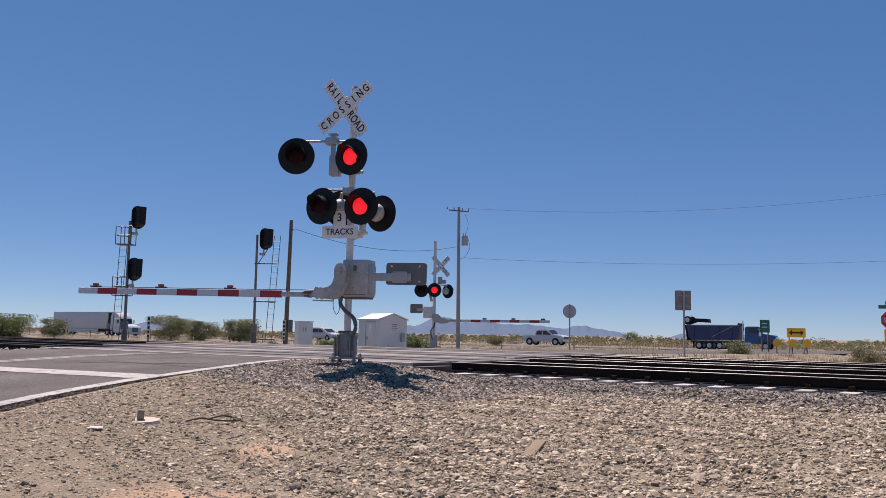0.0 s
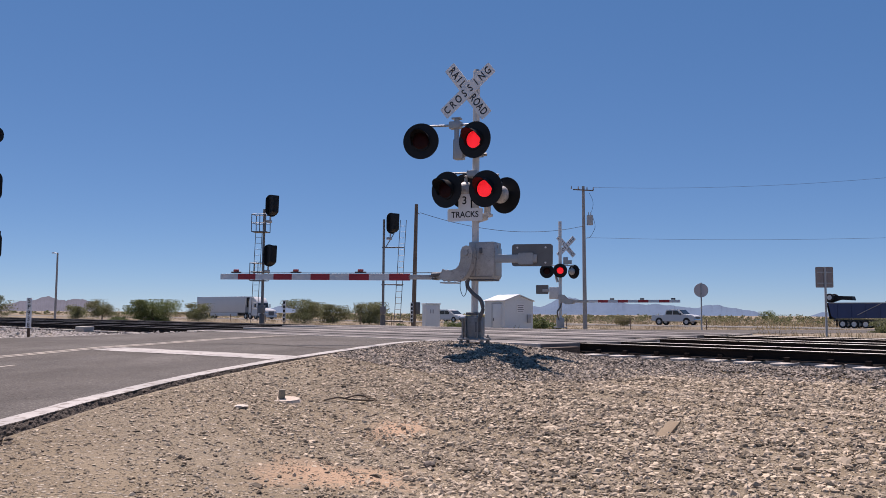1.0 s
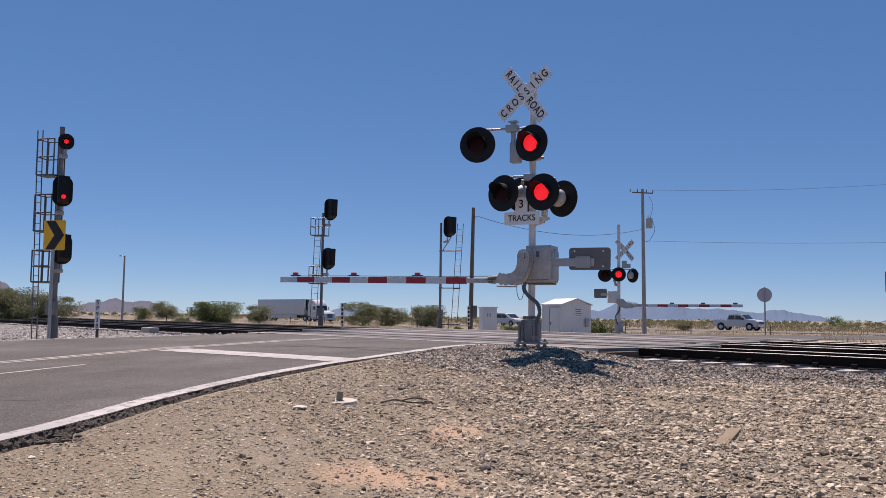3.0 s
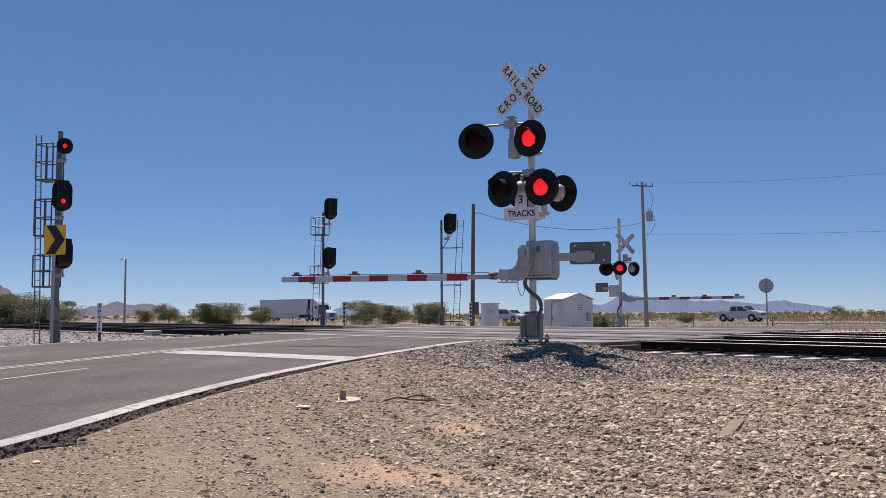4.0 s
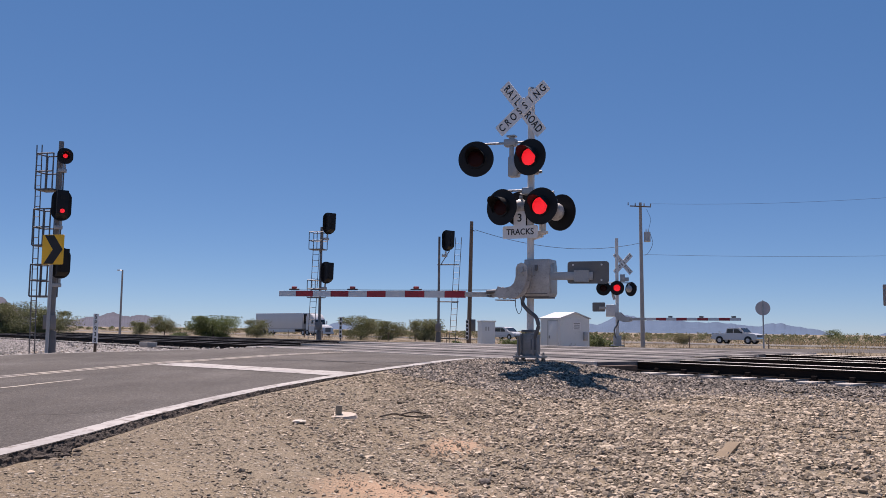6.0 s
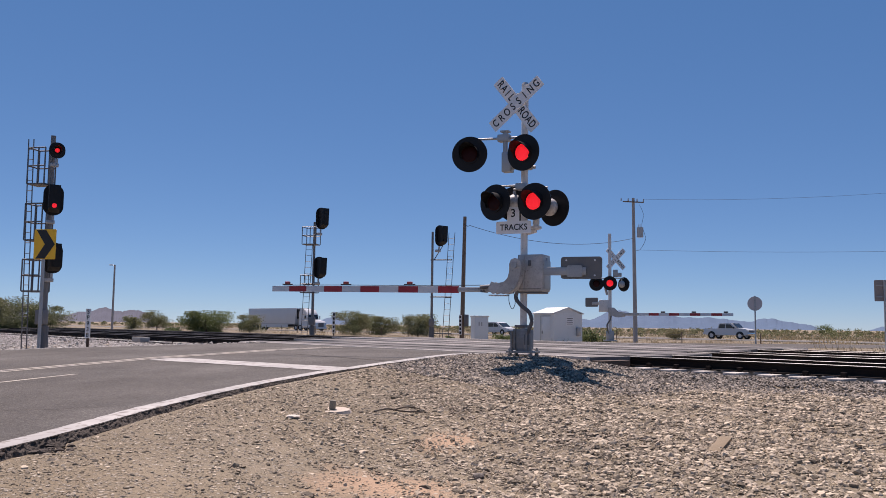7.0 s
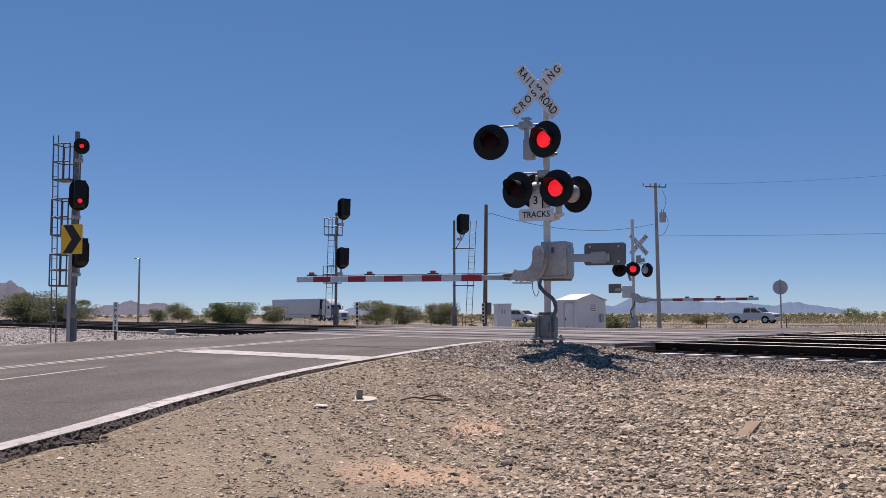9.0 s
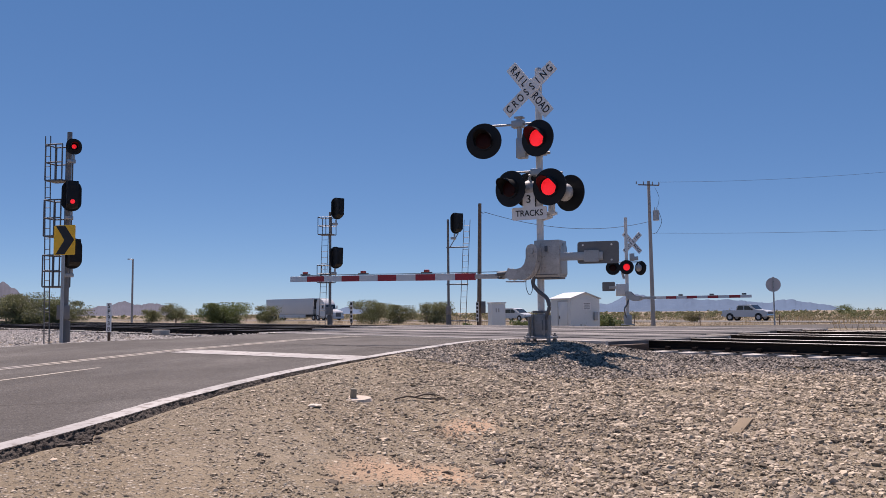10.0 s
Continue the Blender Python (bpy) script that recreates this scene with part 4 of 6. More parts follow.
def ladder(parent, x0, y0, z0, x1, y1, z1, w=0.38):
    lad = part("ladder", rod(rod(bmesh.new(), (x0 - w / 2, y0, z0), (x1 - w / 2, y1, z1), 0.018, seg=6), (x0 + w / 2, y0, z0), (x1 + w / 2, y1, z1), 0.018, seg=6), M_DARKSTEEL, parent, "thin steel ladder")
    rung = mesh_of("rung", rod(bmesh.new(), (-w / 2, 0, 0), (w / 2, 0, 0), 0.012, seg=6), M_DARKSTEEL)
    k = int((z1 - z0) / 0.32)
    for i in range(1, k):
        t = i / k
        o = new("rung", rung)
        o.parent, o.location = lad, (x0 + (x1 - x0) * t, y0 + (y1 - y0) * t, z0 + (z1 - z0) * t)


def cage(parent, x0, x1, z, h, d=0.7):
    """Small maintenance platform with rails."""
    pl = part("platform", box(bmesh.new(), ((x0 + x1) / 2, 0, z), (abs(x1 - x0), d, 0.05), bevel=0.008), M_DARKSTEEL, parent, "small steel maintenance platform")
    for x in (x0, (x0 + x1) / 2 + 0.06, x1):
        for y in (-d / 2, d / 2):
            part("guard_post", rod(bmesh.new(), (x, y, z), (x, y, z + h), 0.022, seg=6), M_DARKSTEEL, pl)
    for zz in (z + h * 0.5, z + h):
        for y in (-d / 2, d / 2):
            part("guard_rail", rod(bmesh.new(), (x0, y, zz), (x1, y, zz), 0.022, seg=6), M_DARKSTEEL, pl)
        part("guard_rail", rod(bmesh.new(), (x0, -d / 2, zz), (x0, d / 2, zz), 0.022, seg=6), M_DARKSTEEL, pl)


def mast_and_box(g, h, r=0.1, bw=0.55):
    part("mast", rod(bmesh.new(), (0, 0, 0), (0, 0, h), r, r * 0.85, seg=14), M_SIGNALMAST, g, "weathered steel mast")
    bm = box(bmesh.new(), (0.03, -0.14, 0.95), (bw * 0.8, 0.26, 0.42), bevel=0.02)
    part("relay_box", bm, M_SIGNALMAST, g, "small grey relay box")
    part("mast_foot", rod(bmesh.new(), (0, 0, -0.1), (0, 0, 0.7), 0.15, 0.14, seg=14), M_DARKSTEEL, g, "dark foot of the mast")


s1 = thing("railway_signal", Matrix.Translation(at(-36.82, 28, -0.3)), "tall three-headed railway signal mast with ladder and lit red lamp", "railway signal", "railway signals")
mast_and_box(s1, 6.45, 0.085, 0.34)
signal_head(s1, (0.3, -0.2, 5.95), 45, 1, False, 0, 0.78)
signal_head(s1, (0.26, -0.2, 4.45), 42, 2, True, 1, 0.78)
signal_head(s1, (0.26, -0.1, 2.72), 50, 2, True, None, 0.78)
ladder(s1, -0.7, 0.1, 0, -0.84, 0.1, 6.4, 0.18)
for z in (4.95, 3.25, 1.72):
    cage(s1, -0.64, -0.06, z, 1.1 if z > 2 else 0.95, 0.5)

s2 = thing("railway_signal", Matrix.Translation(at(-20.37, 47, -0.25)), "two-headed railway signal mast with ladder and cages", "railway signal", "railway signals")
mast_and_box(s2, 6.4, 0.08, 0.4)
signal_head(s2, (0.5, -0.3, 6.55), 50, 3)
signal_head(s2, (0.44, -0.3, 3.85), 50, 3)
ladder(s2, -0.5, 0.1, 0, -0.32, 0.1, 5.2, 0.36)
cage(s2, -0.58, 0.22, 5.15, 0.95)
cage(s2, -0.62, 0.18, 2.5, 0.95)

s3 = thing("railway_signal", Matrix.Translation(at(-12.4, 48, -0.25)), "single-headed railway signal mast with a leaning ladder", "railway signal", "railway signals")
mast_and_box(s3, 6.1, 0.075, 0.36)
signal_head(s3, (0.48, -0.2, 5.85), 50, 3)
ladder(s3, 0.8, 0.0, 0, 1.12, 0.0, 6.05, 0.34)
for z in (4.5, 2.4, 0.35):
    part("ladder_stay", rod(bmesh.new(), (-0.1, 0, z), (1.15, 0, z), 0.035, seg=8), M_DARKSTEEL, s3)
part("head_stay", rod(bmesh.new(), (0.1, 0, 4.5), (0.6, 0, 5.3), 0.025, seg=6), M_DARKSTEEL, s3)


# ---- poles, cabinets and signs ----
def post_sign(name, base, label, category):
    return thing(name, Matrix.Translation(base), label, category)


def number_post(base, text, h, kind_label):
    g = post_sign("number_post", base, kind_label, "marker post")
    part("post", box(bmesh.new(), (0, 0.02, h * 0.25), (0.07, 0.04, h * 0.52 + 0.1)), M_TIMBER, g)
    bm = plate(bmesh.new(), [(x, z + h * 0.62) for x, z in rounded(0.16, h * 0.78, 0.015)], -0.006, 0.006)
    b = part("board", bm, M_SIGNWHITE, g, "white board with black characters")
    n = len(text)
    for i, c in enumerate(text):
        z = h * 0.95 - h * 0.155 * (i + 0.15)
        if c == "-":
            part("print_bar", box(bmesh.new(), (0, -0.009, z), (0.11, 0.004, h * 0.1)), M_SIGNBLACK, b)
        else:
            lettering("character", c, h * 0.16, M_SIGNBLACK, b, Matrix.Translation((0, -0.009, z)))


number_post(at(-34.32, 26, -0.17), "SP938", 1.06, "white marker post lettered SP938 in black")
number_post(at(-18.95, 48, -0.3), "-----", 1.5, "white marker post with black characters beside a signal")
number_post(at(-10.46, 49, -0.3), "-----", 1.45, "white marker post with black characters beside a wooden pole")

ch = post_sign("chevron_sign", at(-36.98, 26.6, -0.2), "amber curve warning sign with a black chevron on a post", "road sign")
part("post", box(bmesh.new(), (-0.05, 0.03, 1.5), (0.08, 0.05, 3.2)), M_GALV, ch)
bm = plate(bmesh.new(), [(x, z + 2.92) for x, z in rounded(0.70, 0.86, 0.04)], -0.006, 0.006)
pl = part("sign_plate", bm, M_YELLOW, ch, "amber plate")
bm = plate(bmesh.new(), [(-0.28, 3.33), (0.02, 3.33), (0.32, 2.92), (0.02, 2.51), (-0.28, 2.51), (0.0, 2.92)], -0.011, -0.007)
part("chevron", bm, M_SIGNBLACK, pl, "black chevron")

wp = thing("utility_pole", Matrix.Translation(at(-10.35, 50, -0.55)), "dark brown wooden pole without a crossarm", "utility pole", "utility poles")
part("shaft", rod(bmesh.new(), (0, 0, 0), (0.12, 0, 7.55), 0.14, 0.1, seg=14), M_WOODPOLE, wp)
part("meter_box", box(bmesh.new(), (0.28, -0.1, 1.4), (0.25, 0.2, 0.7), bevel=0.02), M_DARKSTEEL, wp)
bm = rod(bmesh.new(), (0.1, -0.1, 7.05), (0.35, -0.1, 6.95), 0.02)
part("wire_hook", bm, M_DARKSTEEL, wp)

up = thing("utility_pole", Matrix.Translation(at(1.13, 62, -0.75)), "pale weathered utility pole with crossarm and transformer", "utility pole", "utility poles")
part("shaft", rod(bmesh.new(), (0, 0, 0), (-0.08, 0, 10.6), 0.16, 0.1, seg=14), M_PALEPOLE, up)
bm = box(bmesh.new(), (-0.08, -0.15, 10.3), (1.6, 0.08, 0.075), Euler((0, 0, radians(25))).to_matrix())
arm = part("crossarm", bm, M_WOODPOLE, up)
for x in (-0.95, -0.4, 0.3, 0.8):
    part("insulator", rod(bmesh.new(), (x * 0.9 - 0.08, -0.15 + x * 0.42, 10.35), (x * 0.9 - 0.08, -0.15 + x * 0.42, 10.55), 0.05, 0.03), M_PALEPOLE, arm)
part("transformer", rod(bmesh.new(), (0.38, -0.1, 7.75), (0.38, -0.1, 8.45), 0.23, seg=18), M_GALV, up, "grey transformer can")
bm = rod(bmesh.new(), (0.3, -0.1, 8.45), (0.3, -0.1, 8.7), 0.04, 0.02)
rod(bm, (0.45, -0.1, 8.45), (0.45, -0.1, 8.7), 0.04, 0.02)
part("bushing", bm, M_PALEPOLE, up)
part("drop_wire", tube(bmesh.new(), [(0.35, -0.1, 10.1), (0.62, -0.1, 9.4), (0.5, -0.1, 8.7)], 0.012, 5), M_WIRE, up)
part("drop_wire", tube(bmesh.new(), [(0.6, -0.1, 8.3), (0.75, -0.1, 7.6), (0.4, -0.1, 6.9), (0.1, -0.1, 6.8)], 0.015, 5), M_WIRE, up)


def cable(a, b, sag, r, label):
    a, b = Vector(a), Vector(b)
    pts = [a.lerp(b, t / 12) - Vector((0, 0, 4 * sag * (t / 12) * (1 - t / 12))) for t in range(13)]
    solo("overhead_cable", tube(bmesh.new(), pts, r, 5), M_WIRE, label, "cable", "overhead cables")


cable(at(-9.95, 50, 6.5), at(1.1, 62, 6.95), 0.75, 0.015, "black service cable sagging between two poles")
cable(at(1.7, 62, 9.75), at(38, 80, 14.5), 1.6, 0.008, "thin overhead wire running off across the desert")
cable(at(1.3, 62, 6.1), at(38, 80, 7.7), 0.8, 0.009, "thin overhead wire running off across the desert")

sh = thing("signal_shed", Matrix.Translation(at(-3.95, 47, -0.65)) @ Matrix.Rotation(radians(38), 4, "Z"), "white metal signal shed with a low gabled roof", "shed")
part("body", box(bmesh.new(), (0, 0, 0.95), (1.85, 2.0, 1.9), bevel=0.01), M_SHED, sh, "white painted metal walls", False)
bm = plate(bmesh.new(), [(-1.0, 1.88), (0, 2.2), (1.0, 1.88), (1.0, 1.93), (0, 2.26), (-1.0, 1.93)], -1.06, 1.06)
part("roof", bm, M_SHEDROOF, sh, "low pitched pale roof", False)
bm = plate(bmesh.new(), [(-0.92, 1.88), (0.92, 1.88), (0, 2.2)], -0.99, 0.99)
part("gable", bm, M_SHED, sh)
bm = box(bmesh.new(), (-0.94, -0.25, 0.95), (0.03, 0.85, 1.6), bevel=0.006)
d = part("door", bm, M_SHED, sh)
part("door_handle", box(bmesh.new(), (-0.97, 0.05, 0.9), (0.04, 0.04, 0.16), bevel=0.01), M_DARKSTEEL, d)
part("door_frame", box(bmesh.new(), (-0.95, -0.25, 1.77), (0.03, 0.95, 0.04)), M_GALV, sh)
part("door_frame", box(bmesh.new(), (-0.95, 0.21, 0.95), (0.03, 0.04, 1.66)), M_GALV, sh)
nt_ = part("notice", box(bmesh.new(), (0.1, -1.006, 1.5), (0.5, 0.008, 0.45)), M_SIGNWHITE, sh, "white notice with rows of small print")
for k in range(4):
    part("print_bar", box(bmesh.new(), (0.1, -1.012, 1.65 - 0.1 * k), (0.4 - 0.05 * (k % 2), 0.006, 0.035)), M_DARKSTEEL, nt_)
part("meter_box", box(bmesh.new(), (0.62, -1.07, 0.95), (0.22, 0.14, 0.45), bevel=0.015), M_GALV, sh)

cb = thing("relay_cabinet", Matrix.Translation(at(-9.17, 44, -0.5)) @ Matrix.Rotation(radians(30), 4, "Z"), "pale grey metal relay cabinet beside the tracks", "cabinet")
part("body", box(bmesh.new(), (0, 0, 0.75), (0.75, 0.6, 1.5), bevel=0.012), M_SHED, cb, "", False)
part("roof", box(bmesh.new(), (0, 0, 1.54), (0.83, 0.68, 0.06), bevel=0.012), M_SHEDROOF, cb)
dr = part("door", box(bmesh.new(), (-0.02, -0.305, 0.78), (0.62, 0.02, 1.3), bevel=0.006), M_SHED, cb)
part("vent", box(bmesh.new(), (-0.14, -0.32, 1.15), (0.06, 0.01, 0.2)), M_GALV, dr)
part("vent", box(bmesh.new(), (0.0, -0.32, 1.15), (0.06, 0.01, 0.2)), M_GALV, dr)

so = post_sign("round_sign", at(8.55, 47, -0.65), "grey back of a round warning sign on a thin post", "road sign")
part("post", box(bmesh.new(), (0, 0, 1.45), (0.07, 0.05, 2.95)), M_GALV, so)
part("sign_plate", rod(bmesh.new(), (0, 0.028, 2.52), (0, 0.034, 2.52), 0.37, seg=40), M_SIGNBACK, so, "bare grey round back")
part("sign_face", rod(bmesh.new(), (0, 0.036, 2.52), (0, 0.04, 2.52), 0.365, seg=40), M_YELLOW, so)
for z in (2.36, 2.68):
    part("bolt", rod(bmesh.new(), (0, -0.034, z), (0, -0.024, z), 0.018, seg=8), M_DARKSTEEL, so)
rs = post_sign("road_sign", at(15.85, 34, -0.55), "brownish grey back of a rectangular sign on a post", "road sign")
part("post", box(bmesh.new(), (0.02, 0, 1.42), (0.07, 0.05, 2.95)), M_GALV, rs)
part("sign_plate", plate(bmesh.new(), [(x, z + 2.52) for x, z in rounded(0.62, 0.76, 0.04)], 0.03, 0.037), M_SIGNBACK_OLD, rs, "bare grey back")
part("cross_brace", box(bmesh.new(), (0, 0.022, 2.7), (0.5, 0.014, 0.04)), M_GALV, rs)
part("cross_brace", box(bmesh.new(), (0, 0.022, 2.3), (0.5, 0.014, 0.04)), M_GALV, rs)

gs = post_sign("guide_sign", at(20.77, 75, -0.7), "green guide sign on two posts", "road sign")
for x in (-0.22, 0.3):
    part("post", box(bmesh.new(), (x, 0.02, 1.1), (0.09, 0.06, 2.2)), M_WOODPOLE, gs)
b = part("sign_plate", plate(bmesh.new(), [(x + 0.03, z + 2.28) for x, z in rounded(0.8, 1.05, 0.03)], -0.03, -0.02), M_GREEN, gs, "green plate")
for z in (2.5, 2.2):
    part("print_bar", box(bmesh.new(), (0.0, -0.034, z), (0.42, 0.004, 0.08)), M_SIGNWHITE, b)
da = post_sign("arrow_sign", at(22.6, 60, -0.75), "amber sign with a black double-headed arrow", "road sign")
for x in (-0.45, 0.5):
    part("post", box(bmesh.new(), (x, 0.02, 0.9), (0.07, 0.05, 1.9)), M_GALV, da)
b = part("sign_plate", plate(bmesh.new(), [(x, z + 1.72) for x, z in rounded(1.22, 0.6, 0.04)], -0.03, -0.02), M_YELLOW, da, "amber plate")
part("arrow", plate(bmesh.new(), [(-0.48, 1.72), (-0.28, 1.9), (-0.28, 1.77), (0.28, 1.77), (0.28, 1.9), (0.48, 1.72), (0.28, 1.54), (0.28, 1.67), (-0.28, 1.67), (-0.28, 1.54)], -0.036, -0.031), M_SIGNBLACK, b, "black double arrow")
for x in (-1.45, -0.45, 0.5):
    om = post_sign("object_marker", at(22.6, 60, -0.75) + Vector((x + 0.02, -0.4, 0)), "round amber reflector marker on a short post", "road marker")
    om["group"] = "amber markers"
    part("post", box(bmesh.new(), (0, 0.02, 0.55), (0.06, 0.04, 1.1)), M_WOODPOLE, om)
    part("reflector", plate(bmesh.new(), [(0.26 * math.cos(k * math.pi / 8), 1.05 + 0.26 * math.sin(k * math.pi / 8)) for k in range(16)], -0.02, -0.012), M_YELLOW, om, "amber disc")
ss = post_sign("stop_sign", at(27.75, 42, -0.6), "red stop sign under green street name plates", "road sign")
part("post", box(bmesh.new(), (0, 0.02, 1.45), (0.06, 0.05, 2.95)), M_GALV, ss)
b = part("sign_plate", plate(bmesh.new(), [(0.4 * math.cos(radians(22.5 + 45 * k)), 2.05 + 0.4 * math.sin(radians(22.5 + 45 * k))) for k in range(8)], -0.02, -0.014), M_REDSIGN, ss, "red octagon")
lettering("letters", "STOP", 0.27, M_SIGNWHITE, b, Matrix.Translation((0, -0.024, 2.05)), "white capitals", 0.85)
part("name_plate", plate(bmesh.new(), [(x - 0.1, z + 2.62) for x, z in rounded(0.75, 0.16, 0.02)], -0.02, -0.014), M_GREEN, ss, "green street name plate")
part("name_plate", box(bmesh.new(), (0.05, 0.04, 2.8), (0.02, 0.75, 0.16)), M_GREEN, ss, "green street name plate")
part("lower_plate", plate(bmesh.new(), [(x, z + 1.35) for x, z in rounded(0.5, 0.6, 0.03)], -0.02, -0.014), M_YELLOW, ss, "amber plate")

lp = thing("street_lamp", Matrix.Translation(at(-32.87, 110, -0.7)), "tall thin street lamp pole far off in the desert", "street lamp")
part("pole", rod(bmesh.new(), (0, 0, 0), (0, 0, 8.1), 0.14, 0.1, seg=10), M_PALEPOLE, lp)
part("lamp_head", box(rod(bmesh.new(), (0, 0, 8.0), (-0.45, 0, 8.1), 0.04, seg=6), (-0.5, 0, 8.08), (0.4, 0.2, 0.12), bevel=0.03), M_GALV, lp)


# ---- mountains far behind ----
def ridge(name, az0, az1, dist, heights, material, label, seed):
    rng = np.random.RandomState(seed)
    n = 160
    a = np.linspace(az0, az1, n)
    base = np.interp(np.linspace(0, 1, n), np.linspace(0, 1, len(heights)), heights)
    rough = sum(np.interp(np.linspace(0, 1, n), np.linspace(0, 1, k), rng.randn(k)) / k ** 0.62 for k in (9, 18, 36, 72, 140))
    h = np.maximum(base * (1 + 0.0 * rough) + rough * 0.21 * max(heights) * np.clip(base / max(heights) * 3, 0, 1), 0)
    rows_v, rows = [], 14
    for r in range(rows):
        t = r / (rows - 1)
        jag = np.interp(np.linspace(0, 1, n), np.linspace(0, 1, 60), rng.randn(60)) * 0.12 * np.sin(math.pi * t)
        dd = dist - 420 * (1 - t) + 260 * jag
        z = np.maximum(h * np.clip(t ** 1.25 + jag, 0, 1.0 if r < rows - 1 else 1), 0) - 3 * (1 - t)
        rows_v.append(np.stack([dd * np.sin(np.radians(a)), dd * np.cos(np.radians(a)), z], 1))
    back = np.stack([(dist + 350) * np.sin(np.radians(a)), (dist + 350) * np.cos(np.radians(a)), h * 0 - 4], 1)
    v = np.concatenate(rows_v + [back])
    i = np.arange(len(v)).reshape(rows + 1, n)
    q = np.stack([i[:-1, :-1].ravel(), i[:-1, 1:].ravel(), i[1:, 1:].ravel(), i[1:, :-1].ravel()], 1)
    tagged(new(name, raw(name, v, q, material, False)), label, "mountain", kind="structure")


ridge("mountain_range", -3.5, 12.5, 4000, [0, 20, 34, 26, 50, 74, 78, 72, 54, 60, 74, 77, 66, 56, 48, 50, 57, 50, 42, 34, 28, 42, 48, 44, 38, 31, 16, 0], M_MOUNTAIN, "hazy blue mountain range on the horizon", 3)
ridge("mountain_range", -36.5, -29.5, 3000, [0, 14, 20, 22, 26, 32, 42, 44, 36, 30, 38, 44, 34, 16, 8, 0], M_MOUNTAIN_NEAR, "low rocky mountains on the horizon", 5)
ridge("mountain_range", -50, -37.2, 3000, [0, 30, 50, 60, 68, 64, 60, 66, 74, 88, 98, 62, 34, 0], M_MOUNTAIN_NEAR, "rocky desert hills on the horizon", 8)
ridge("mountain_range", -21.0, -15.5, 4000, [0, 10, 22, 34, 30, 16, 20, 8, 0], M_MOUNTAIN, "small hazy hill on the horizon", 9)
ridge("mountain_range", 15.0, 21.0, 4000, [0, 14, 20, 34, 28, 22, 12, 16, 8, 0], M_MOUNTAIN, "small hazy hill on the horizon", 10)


# ---- loose stone, ballast, grass and shrubs ----
def ico():
    t = (1 + 5 ** 0.5) / 2
    v = np.array([(-1, t, 0), (1, t, 0), (-1, -t, 0), (1, -t, 0), (0, -1, t), (0, 1, t), (0, -1, -t), (0, 1, -t), (t, 0, -1), (t, 0, 1), (-t, 0, -1), (-t, 0, 1)], float)
    d = np.linalg.norm(v[:, None] - v[None], axis=2)
    near = d < 2.01
    f = [(a, b, c) for a in range(12) for b in range(a + 1, 12) for c in range(b + 1, 12) if near[a, b] and near[b, c] and near[a, c]]
    f = [(a, b, c) if np.dot(np.cross(v[b] - v[a], v[c] - v[a]), v[a]) > 0 else (a, c, b) for a, b, c in f]
    return v / np.linalg.norm(v[0]), np.array(f)


ICO_V, ICO_F = ico()


OCT_V = np.array([(1, 0, 0), (-1, 0, 0), (0, 1, 0), (0, -1, 0), (0, 0, 1), (0, 0, -1)], float)
OCT_F = np.array([(0, 2, 4), (2, 1, 4), (1, 3, 4), (3, 0, 4), (2, 0, 5), (1, 2, 5), (3, 1, 5), (0, 3, 5)])


def stones(name, x, y, size, material, label, rng, sink=0.25, flat=0.62, zf=ground_z, small=False):
    n = len(x)
    tv, tf = (OCT_V, OCT_F) if small else (ICO_V, ICO_F)
    v = tv[None] * (1 + 0.28 * rng.randn(n, len(tv), 1)).clip(0.5, 1.5)
    v = v * np.stack([size * rng.uniform(0.8, 1.35, n), size * rng.uniform(0.65, 1.0, n), size * flat * rng.uniform(0.6, 1.2, n)], 1)[:, None]
    tilt, a = rng.randn(n) * 0.45, rng.uniform(0, 2 * np.pi, n)
    ct, st, c, s = np.cos(tilt), np.sin(tilt), np.cos(a), np.sin(a)
    X, Y, Z = v[..., 0], v[..., 1], v[..., 2]
    Y, Z = Y * ct[:, None] - Z * st[:, None], Y * st[:, None] + Z * ct[:, None]
    X, Y = X * c[:, None] - Y * s[:, None], X * s[:, None] + Y * c[:, None]
    z0 = zf(x, y) + size * flat * (0.75 - sink * 2)
    V = np.stack([X + x[:, None], Y + y[:, None], Z + z0[:, None]], 2).reshape(-1, 3)
    F = (tf[None] + len(tv) * np.arange(n)[:, None, None]).reshape(-1, 3)
    return tagged(new(name, raw(name, V, F, material)), label, "stones", kind="stuff")


rng = np.random.RandomState(4)
BARE = [(Vector((x, y, 0)), r[0] * 0.7) for (x, y), r in PATCHES]


def bare(x, y):
    k = np.zeros_like(x)
    for p, r in BARE:
        k = np.maximum(k, np.exp(-(((x - p.x) / (1.5 * r)) ** 2 + ((y - p.y) / r) ** 2)))
    return k


def field(count, d0, d1, a0, a1):
    d = np.sqrt(rng.uniform(d0 ** 2, d1 ** 2, count))
    a = np.radians(rng.uniform(a0, a1, count))
    return d * np.sin(a), d * np.cos(a), d


def keep_off_road(x, y, m=0.12):
    return road_dist(x, y) > m


